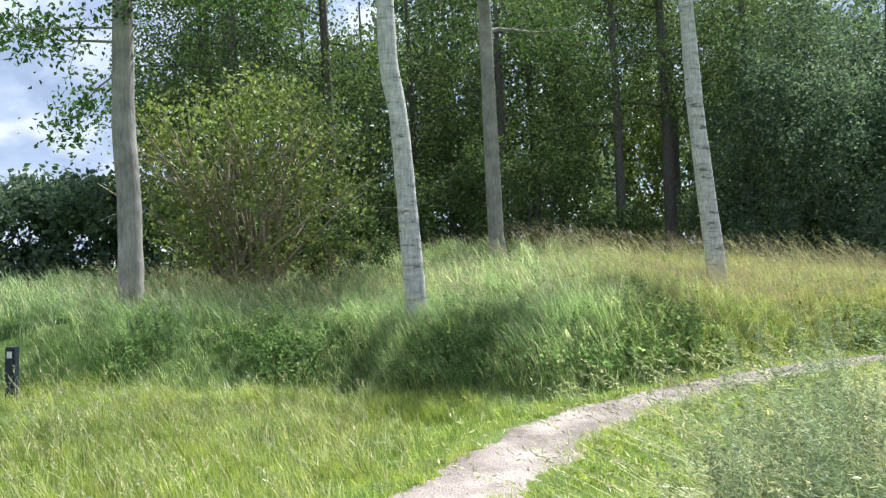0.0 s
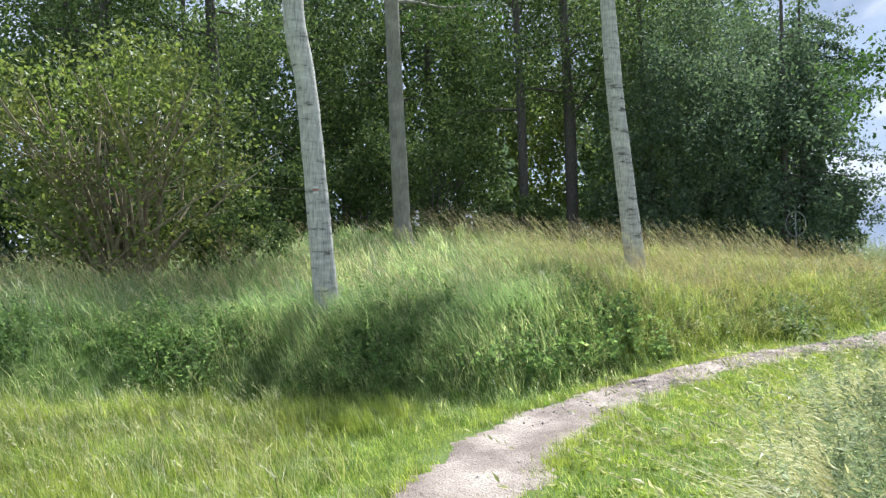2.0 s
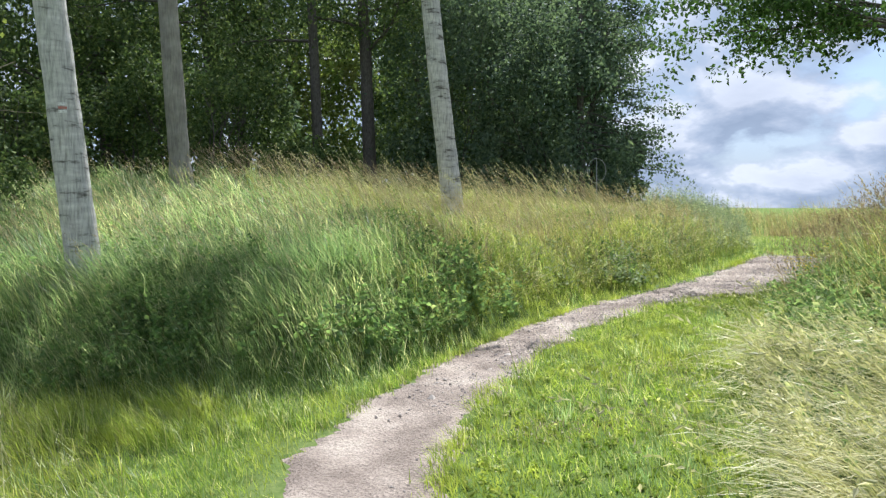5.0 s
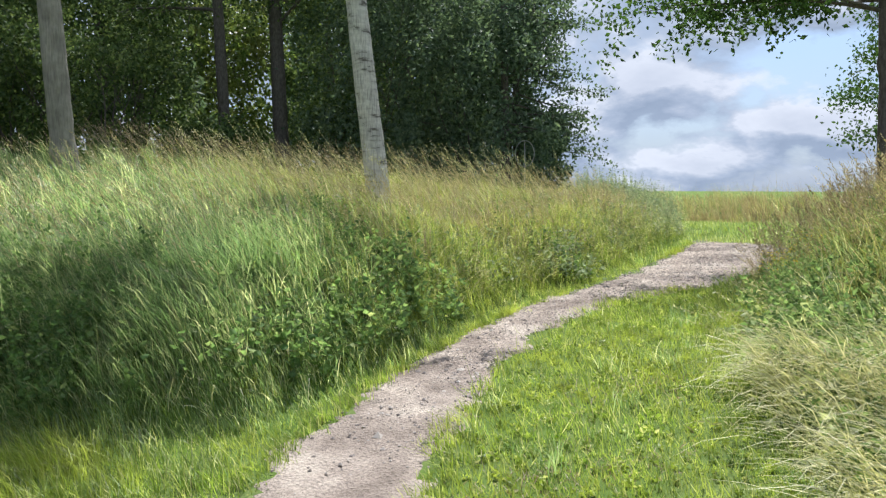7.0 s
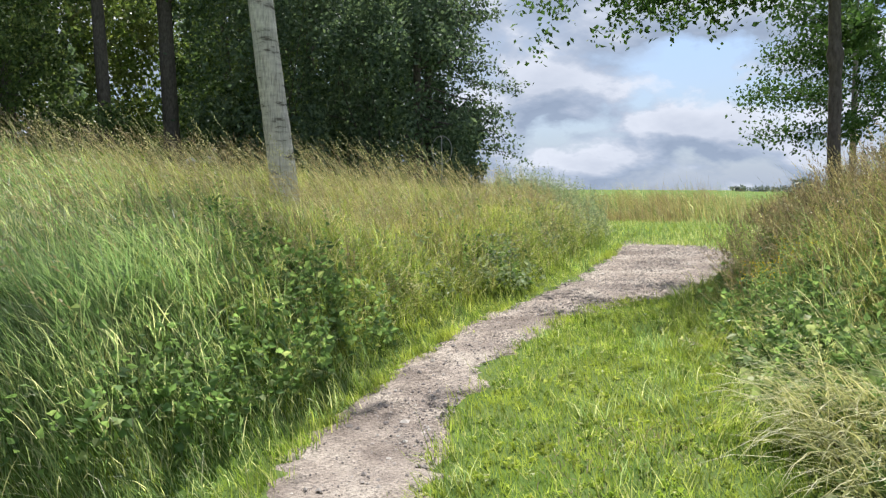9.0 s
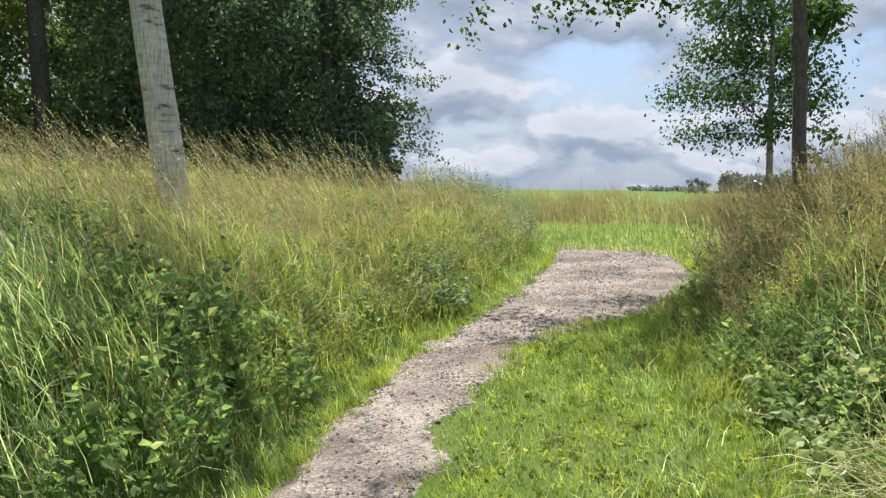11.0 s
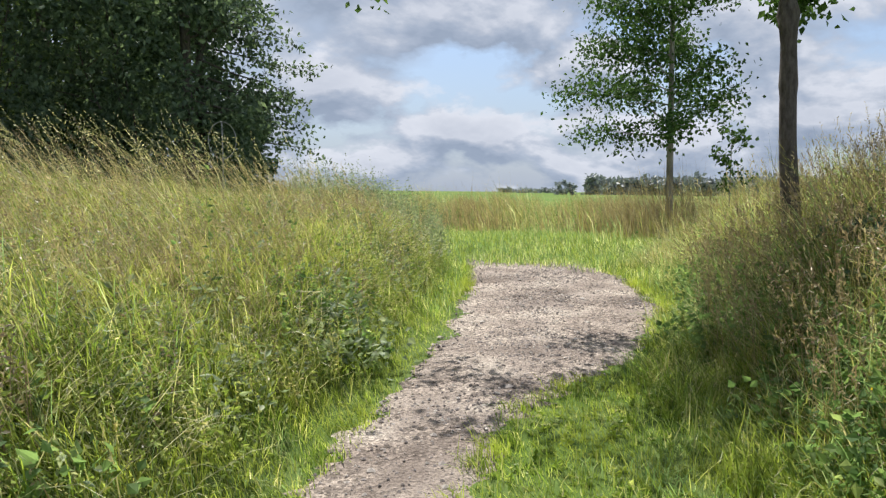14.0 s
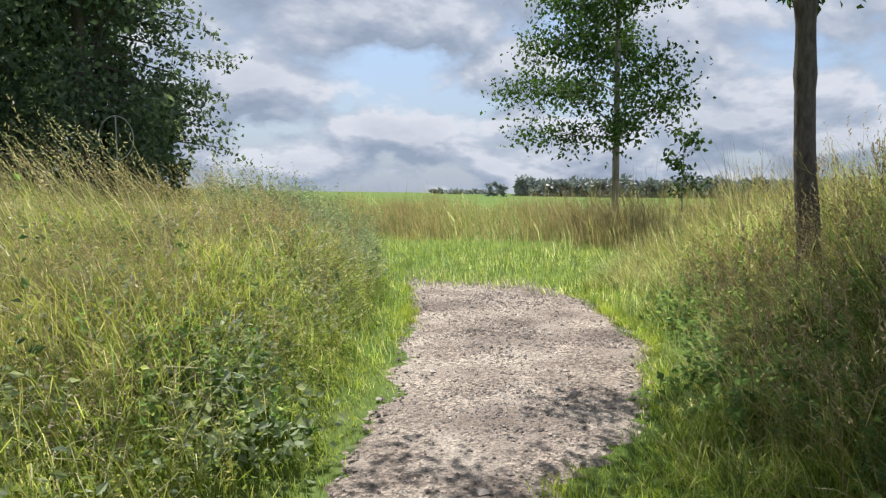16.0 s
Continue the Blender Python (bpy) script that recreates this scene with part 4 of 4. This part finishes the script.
q = scatter(800, (-7, -0.8, 3.5, 9.8), lambda q: (side(q, BANK_LEFT) < 0.1) * 1.0)
seeded_stalks(q, rng.uniform(0.35, 0.75, len(q)), STRAW, "lawn_seed_grass", "single pale grass stalks in the rough lawn", (0.1, 0.6), 0.09)
q = scatter(200, (1.3, 5.5, 4.2, 8.2), lambda q: (-side(q, BANK_RIGHT) > 0.05) * (-side(q, BANK_RIGHT) < 1.8))
seeded_stalks(q, rng.uniform(0.5, 0.85, len(q)), STRAW, "lodged_seed_grass", "pale grass bowed over the verge", (0.7, 1.3), 0.18)
q = scatter(2600, (6, 26, 6, 14), lambda q: smooth((-side(q, BANK_RIGHT) - 0.4) / 1.0))
seeded_stalks(q, rng.uniform(0.7, 1.15, len(q)), DRY, "verge_seed_grass", "tall straw-coloured grass with seed heads on the verge", (0.1, 0.5))


def herbs(p, tall, leaf, material, name, label, per=16, ratio=0.62):
    """Upright leafy weeds: a stalk each, and leaves in whorls up it."""
    n = len(p)
    base = rooted(p)
    st = blades(base, tall, np.full(n, 0.006), rng.uniform(0, 0.3, n), rng.uniform(0, 0.2, n), 3)
    q7 = st[0].reshape(n, 7, 3)
    u = np.linspace(0.25, 1, per)
    mid = (q7[:, 0] + q7[:, 1]) / 2
    at = mid[:, None] * (1 - u)[None, :, None] + q7[:, 6][:, None] * u[None, :, None]
    a = rng.uniform(0, 6.283, (n, per))
    out = np.stack([np.cos(a), np.sin(a), rng.uniform(-0.25, 0.3, (n, per))], axis=2)
    size = (leaf * rng.uniform(0.6, 1.3, (n, per)) * (1.15 - 0.6 * u)[None])
    lv = leaves(at.reshape(-1, 3), size.ravel(), out.reshape(-1, 3), ratio=ratio)
    return stuff(name, join(st, lv), material, label, "weeds")


def mounds(p, radius, tall, leaf, per, material, name, label, ratio=0.62):
    """Low leafy plants: leaves over a small dome, held outwards and up."""
    n = len(p)
    a, u = rng.uniform(0, 6.283, (n, per)), rng.uniform(0, 1, (n, per)) ** 0.6
    r = radius[:, None] * u * rng.uniform(0.7, 1.15, (n, per))
    at = np.repeat(rooted(p), per, axis=0) + np.column_stack([(r * np.cos(a)).ravel(), (r * np.sin(a)).ravel(), (tall[:, None] * np.sqrt(np.maximum(1 - u * u, 0)) * rng.uniform(0.35, 1.1, (n, per))).ravel() + 0.02])
    out = np.stack([np.cos(a) * (0.3 + u), np.sin(a) * (0.3 + u), rng.uniform(-0.3, 0.5, (n, per))], axis=2).reshape(-1, 3)
    return stuff(name, leaves(at, leaf * rng.uniform(0.55, 1.35, n * per), out, ratio=ratio), material, label, "weeds")


q = scatter(1350, (2.2, 14, 9.4, 17), lambda q: (side(q, BANK_LEFT) > 0.12) * np.clip(1.2 - side(q, BANK_LEFT) / 4, 0, 1) * (0.12 + 0.88 * sunny(q)) * (0.1 + patchy(q, 1.1, 0.0)))
mounds(q, rng.uniform(0.1, 0.26, len(q)), rng.uniform(0.15, 0.4, len(q)), 0.034, 32, HERB, "bank_herb_mounds", "small-leaved yellow-green herbs matted in the bank grass", 0.5)
q = scatter(120, (-3, 4.2, 8.8, 13), lambda q: (side(q, BANK_LEFT) > 0.1) * np.clip(1.3 - side(q, BANK_LEFT) / 2.2, 0, 1) * patchy(q, 1.2, 2.0))
mounds(q, rng.uniform(0.14, 0.3, len(q)), rng.uniform(0.2, 0.5, len(q)), 0.06, 40, WEED, "bramble_mounds", "dull-green bramble and nettle leaves at the bank's foot", 0.72)
q = scatter(260, (4, 14, 10.5, 17), lambda q: (side(q, BANK_LEFT) > 0.2) * np.clip(1.2 - side(q, BANK_LEFT) / 3, 0, 1) * patchy(q, 1.5, 3.3))
mounds(q, rng.uniform(0.1, 0.22, len(q)), rng.uniform(0.2, 0.42, len(q)), 0.05, 34, GREYWEED, "grey_herb_mounds", "grey-green leafy herbs scattered over the sunny bank", 0.5)
q = rng.normal(0, 0.26, (30, 2)) + np.array([7.05, 12.4])
mounds(q, rng.uniform(0.1, 0.2, len(q)), rng.uniform(0.15, 0.42, len(q)), 0.062, 28, GREYWEED, "burdock_clump", "grey-green broad-leaved weed clump on the bank's foot", 0.7)
q = scatter(230, (5.5, 12, 7.4, 11), lambda q: (-side(q, BANK_RIGHT) > -0.05) * np.clip(1.2 + side(q, BANK_RIGHT) / 1.8, 0, 1) * (0.2 + patchy(q, 1.3, 1.0)))
mounds(q, rng.uniform(0.12, 0.26, len(q)), rng.uniform(0.15, 0.4, len(q)), 0.058, 36, WEED, "verge_mounds", "broad dull-green leaves low in the verge", 0.75)
q = scatter(150, (1.8, 6.0, 4.2, 8.6), lambda q: (-side(q, BANK_RIGHT) > 0.0) * (-side(q, BANK_RIGHT) < 1.6) * patchy(q, 1.3, 4.0))
mounds(q, rng.uniform(0.12, 0.24, len(q)), rng.uniform(0.1, 0.28, len(q)), 0.075, 22, PALEWEED, "pale_leaf_mounds", "broad pale-green leaves under the flattened grass", 0.8)
q = scatter(850, (-5, 7.0, 8.4, 14), lambda q: (side(q, BANK_LEFT) > 0.1) * np.clip(1.3 - side(q, BANK_LEFT) / 2.0, 0.05, 1) * (1.03 - sunny(q)) * smooth((np.sin(2.3 * q[:, 0] + 1.1) + np.sin(3.1 * q[:, 1] - 0.7 * q[:, 0]) + 0.5) / 1.2))
herbs(q, rng.lognormal(-0.95, 0.35, len(q)), 0.07, WEED, "nettle_weeds", "broad-leaved nettles and brambles at the foot of the bank")
q = np.concatenate([scatter(70, (6, 12.5, 12, 16), lambda q: (side(q, BANK_LEFT) > 0.25) * (side(q, BANK_LEFT) < 2.5)), rng.normal(0, 0.2, (45, 2)) + np.array([6.95, 12.45])])
herbs(q, rng.uniform(0.25, 0.5, len(q)), 0.08, WEED, "bank_weeds", "leafy weeds on the sunny bank")
q = scatter(1000, (1.7, 12, 2.5, 11), lambda q: (-side(q, BANK_RIGHT) > 0.05) * np.clip(1.1 + side(q, BANK_RIGHT) / 2.5, 0, 1) * (1 - 0.6 * smooth((q[:, 0] - 5.5) / 2)))
herbs(q, rng.uniform(0.16, 0.4, len(q)) * (1 + 0.5 * smooth((q[:, 0] - 5) / 2)), 0.085, WEED, "verge_weeds", "leafy nettles and weeds along the verge")
q = scatter(190, (1.15, 2.9, 2.5, 4.6), lambda q: (-side(q, BANK_RIGHT) > 0.02) * (-side(q, BANK_RIGHT) < 1.3))
herbs(q, rng.uniform(0.9, 1.5, len(q)), 0.055, GREYWEED, "mugwort_weeds", "grey-green feathery mugwort beside the path", 150, 0.17)
q = scatter(300, (1.15, 3.4, 2.4, 5.0), lambda q: (-side(q, BANK_RIGHT) > 0.02) * (-side(q, BANK_RIGHT) < 1.3))
seeded_stalks(q, rng.uniform(0.85, 1.45, len(q)), STRAW, "mugwort_seed_grass", "long pale grass stalks among the mugwort", (0.6, 1.15), 0.18, 0.006)
q = scatter(2300, (6.5, 11.5, 7.5, 11.2), lambda q: (-side(q, BANK_RIGHT) > 0.15) * 1.0)
seeded_stalks(q, rng.uniform(0.5, 0.95, len(q)), RUST, "verge_rusty_grass", "rust-brown grass stalks on the verge", (0.1, 0.6), 0.12)
q = scatter(260, (17, 30, 9, 24), lambda q: (q[:, 0] > 18.5 + 0.2 * q[:, 1] - 2.0) * 1.0)
herbs(q, rng.uniform(0.5, 1.0, len(q)), 0.09, WEED, "meadow_weeds", "dark-green docks and weeds in the tall meadow grass", 22, 0.4)
q = scatter(700, (11, 22, 13, 24), lambda q: (side(q, BANK_LEFT) > 0.0) * (side(q, BANK_LEFT) < 2.5))
herbs(q, rng.uniform(0.6, 1.1, len(q)), 0.08, GREYWEED, "bank_mugwort", "grey-green mugwort along the end of the bank", 26, 0.35)

q = scatter(1100, (0.5, 9, 4, 11), lambda q: (-side(q, PATH_RIGHT) > 0.12) * (-side(q, BANK_RIGHT) < 0.1))
herbs(q, rng.uniform(0.04, 0.08, len(q)), 0.05, LAWN, "lawn_weeds", "low plantain and clover leaves in the short grass", 8, 0.6)
p, big, ang, tip = tufts(9000, 45, (-6, 11, 3.5, 12), lambda q: (np.maximum(side(q, PATH_LEFT), -side(q, PATH_RIGHT)) > 0.03) * (side(q, BANK_LEFT) < 0.2) * (-side(q, BANK_RIGHT) < 0.2), 0.06)
n = len(p)
stuff("lawn_tufts", blades(rooted(p), 0.15 * big * rng.uniform(0.5, 1.3, n), np.full(n, 0.006), 0.1 + tip, 0.3 + tip, 2), TALL, "darker tufts of longer grass in the short grass", "grass")

q = np.concatenate([rng.normal(0, 1, (900, 2)) * np.array([0.42, 0.2]) + np.array(c) for c in ((3.9, 8.1), (2.5, 7.3), (0.2, 6.4))])
n = len(q)
stuff("withered_lawn_grass", arched(rooted(q), rng.uniform(0.04, 0.12, n), np.full(n, 0.006), rng.uniform(0.2, 1.2, n), rng.uniform(-0.5, 0.6, n), rng.uniform(0, 6.283, n), 2), RUST, "withered brownish patch in the short grass", "grass")
p, big, ang, tip = tufts(6000, 45, (4.4, 9.5, 7.0, 10.4), lambda q: (-side(q, BANK_RIGHT) > -0.25) * (-side(q, BANK_RIGHT) < 0.4) * (-side(q, PATH_RIGHT) > 0.3) * smooth(patchy(q, 1.6, 3.0) * 1.6 - 0.4), 0.1)
n = len(p)
start = rng.normal(1.25, 0.2, n)
stuff("lush_tufts", arched(rooted(p), 0.25 * big * rng.uniform(0.5, 1.3, n), np.full(n, 0.006), start, start - rng.uniform(0.4, 2.0, n), ang + rng.normal(0, 0.6, n), 3), LAWN, "lush green tufts of longer grass by the verge", "grass")
q = scatter(1000, (3.2, 14, 10.5, 17), lambda q: (side(q, BANK_LEFT) > 0.1) * np.clip(1.2 - side(q, BANK_LEFT) / 4, 0, 1) * sunny(q))
herbs(q, rng.uniform(0.25, 0.6, len(q)), 0.045, YELLOW, "bank_herbs", "small-leaved yellow-green herbs in the sunny bank grass", 22, 0.32)
q = scatter(420, (3.5, 14, 10.8, 17), lambda q: (side(q, BANK_LEFT) > 0.3) * np.clip(1.2 - side(q, BANK_LEFT) / 5, 0, 1))
herbs(q, rng.uniform(0.4, 0.75, len(q)), 0.035, RUST, "seeding_docks", "rust-brown seeding weeds standing in the bank grass", 26, 0.5)
q = scatter(330, (1.6, 5.4, 4.0, 8.2), lambda q: (-side(q, BANK_RIGHT) > 0.02) * (-side(q, BANK_RIGHT) < 1.6))
herbs(q, rng.uniform(0.12, 0.34, len(q)), 0.105, PALEWEED, "broad_leaf_weeds", "broad pale-green leaves low in the verge", 9, 0.75)
q = scatter(4600, (1.4, 5.0, 3.8, 7.6), lambda q: (-side(q, BANK_RIGHT) > 0.0) * (-side(q, BANK_RIGHT) < 1.8) * (0.25 + patchy(q, 1.4, 6.0)))
n = len(q)
stuff("lodged_straw", arched(rooted(q, -0.05), rng.uniform(0.5, 0.95, n), np.full(n, 0.0068), rng.uniform(0.45, 1.2, n), rng.uniform(-0.75, 0.1, n), swayed(n, 0.4), 4), STRAW, "long pale grass flattened over the verge", "grass")

q = scatter(45, (1.8, 4.4, 9.2, 11.2), lambda q: (side(q, BANK_LEFT) > 0.05) * (side(q, BANK_LEFT) < 0.9))
herbs(q, rng.uniform(0.3, 0.55, len(q)), 0.095, WEED, "bramble_sprays", "broad bramble leaves at the foot of the bank", 16, 0.75)
# ragwort in flower: stalks, leaves and small yellow heads
q = rng.normal(0, 0.16, (14, 2)) + np.array([6.5, 8.54])
herbs(q, rng.uniform(0.45, 0.75, len(q)), 0.07, WEED, "ragwort_stalks", "leafy ragwort stalks on the verge", 14, 0.4)
fl = np.repeat(rooted(q), 12, axis=0) + np.column_stack([rng.normal(-0.1, 0.05, len(q) * 12), rng.normal(0.02, 0.05, len(q) * 12), rng.uniform(0.48, 0.66, len(q) * 12)])
stuff("ragwort_flowers", leaves(fl, np.full(len(fl), 0.016), ratio=0.9), PETAL, "small yellow ragwort flower heads", "flowers")

# ---- gravel ----
q = scatter(12500, (-0.7, 14.4, 4, 15.5), lambda q: ((side(q, PATH_LEFT) < -0.02) & (-side(q, PATH_RIGHT) < -0.02)) * smooth((q[:, 0] - 0.5) / 4) * (0.25 + 0.75 * smooth((np.sin(3.1 * q[:, 0] + 1.7 * q[:, 1]) + np.sin(4.3 * q[:, 1] - 1.9 * q[:, 0]) + 0.7) / 1.6)))
n = len(q)
size = rng.gamma(1.5, 0.0037, n) + 0.003
oct_v = np.array([(1, 0, 0), (-1, 0, 0), (0, 1, 0), (0, -1, 0), (0, 0, 1), (0, 0, -1)], float)
oct_f = np.array([(0, 2, 4), (2, 1, 4), (1, 3, 4), (3, 0, 4), (2, 0, 5), (1, 2, 5), (3, 1, 5), (0, 3, 5)])
pv = oct_v[None] * size[:, None, None] * rng.uniform(0.6, 1.3, (n, 6, 1)) * np.array([1, 1, 0.6]) + rooted(q, -0.02)[:, None]
stuff("path_gravel", (pv.reshape(-1, 3), (np.arange(n)[:, None, None] * 6 + oct_f[None]).reshape(-1, 3)), PEBBLE, "loose grey pebbles on the path", "gravel")


# ---- small things ----
def box_mesh(name, sx, sy, sz, material, bevel=0.006):
    bm = bmesh.new()
    bmesh.ops.create_cube(bm, size=1, matrix=Matrix.Translation((0, 0, sz / 2)) @ Matrix.Diagonal((sx, sy, sz, 1)))
    bmesh.ops.bevel(bm, geom=bm.edges[:], offset=bevel, segments=2, affect="EDGES")
    me = bpy.data.meshes.new(name)
    bm.to_mesh(me)
    bm.free()
    me.materials.append(material)
    return me


post = thing("marker_post", at_ground(-5.9, 10.15, 0.1), "dark blue-black waymark post in the grass", "post")
part("shaft", box_mesh("shaft", 0.13, 0.13, 0.85, POST, 0.012), post)
plate = part("plate", box_mesh("plate", 0.07, 0.008, 0.09, WHITE, 0.002), post, "small pale waymark plate")
plate.matrix_local = pose(0.0, -0.069, 0.7)

# the painted trail mark, wrapped on the bark of the crooked poplar
def bark_stripe(name, z0, z1, radius, material, parent, centre):
    a = np.linspace(-1.85, -1.4, 9)
    v = np.array([(centre[0] + radius * math.cos(t), centre[1] + radius * math.sin(t), z) for z in (z0, z1) for t in a])
    f = np.array([(i, i + 1, i + 10, i + 9) for i in range(8)])
    return part(name, raw_mesh(name, v, f, material, True), parent)


mark = thing("trail_mark", bB, "faded white and red painted trail mark on the bark", "trail mark")
bark_stripe("white_stripe", 2.03, 2.06, 0.178, WHITE, mark, (-0.125, 0))
bark_stripe("red_stripe", 1.995, 2.02, 0.178, RED, mark, (-0.122, 0))
bark_stripe("white_stripe", 1.955, 1.985, 0.178, WHITE, mark, (-0.12, 0))

# unidentified round mark in front of the thicket, built as a thin ring and upright
hoop = thing("ring_mark", at_ground(11.6, 19.0, 0.05), "unidentified thin pale ring on an upright in tall grass", "hoop")
a = np.linspace(0, 2 * math.pi, 33)
part("ring", raw_mesh("ring", *tube(np.column_stack([0.24 * np.cos(a) * 0.85, -0.24 * np.cos(a) * 0.5, 1.25 + 0.32 * np.sin(a)]), np.full(33, 0.009), 6), RINGGREY, True), hoop)
part("ring_bar", raw_mesh("ring_bar", *tube(np.array([(0, 0, 0), (0.01, 0, 0.9), (0, 0.01, 1.55)]), np.array([0.014, 0.012, 0.008]), 6), RINGGREY, True), hoop)

# ---- tufts creeping over the path's edges ----
p, big, ang, tip = tufts(13000, 26, (-0.8, 12.5, 4, 14.5), lambda q: (np.maximum(side(q, PATH_LEFT), -side(q, PATH_RIGHT)) > -0.09) * (np.maximum(side(q, PATH_LEFT), -side(q, PATH_RIGHT)) < 0.07) * smooth((np.sin(2.3 * q[:, 0] - 3.7 * q[:, 1]) + 0.9) / 1.2), 0.045)
n = len(p)
stuff("edge_grass", blades(rooted(p), 0.1 * big * rng.uniform(0.5, 1.3, n), np.full(n, 0.0065), 0.2 + tip * 1.2, 0.2 + tip, 2), LAWN, "small grass tufts creeping over the path edge", "grass")
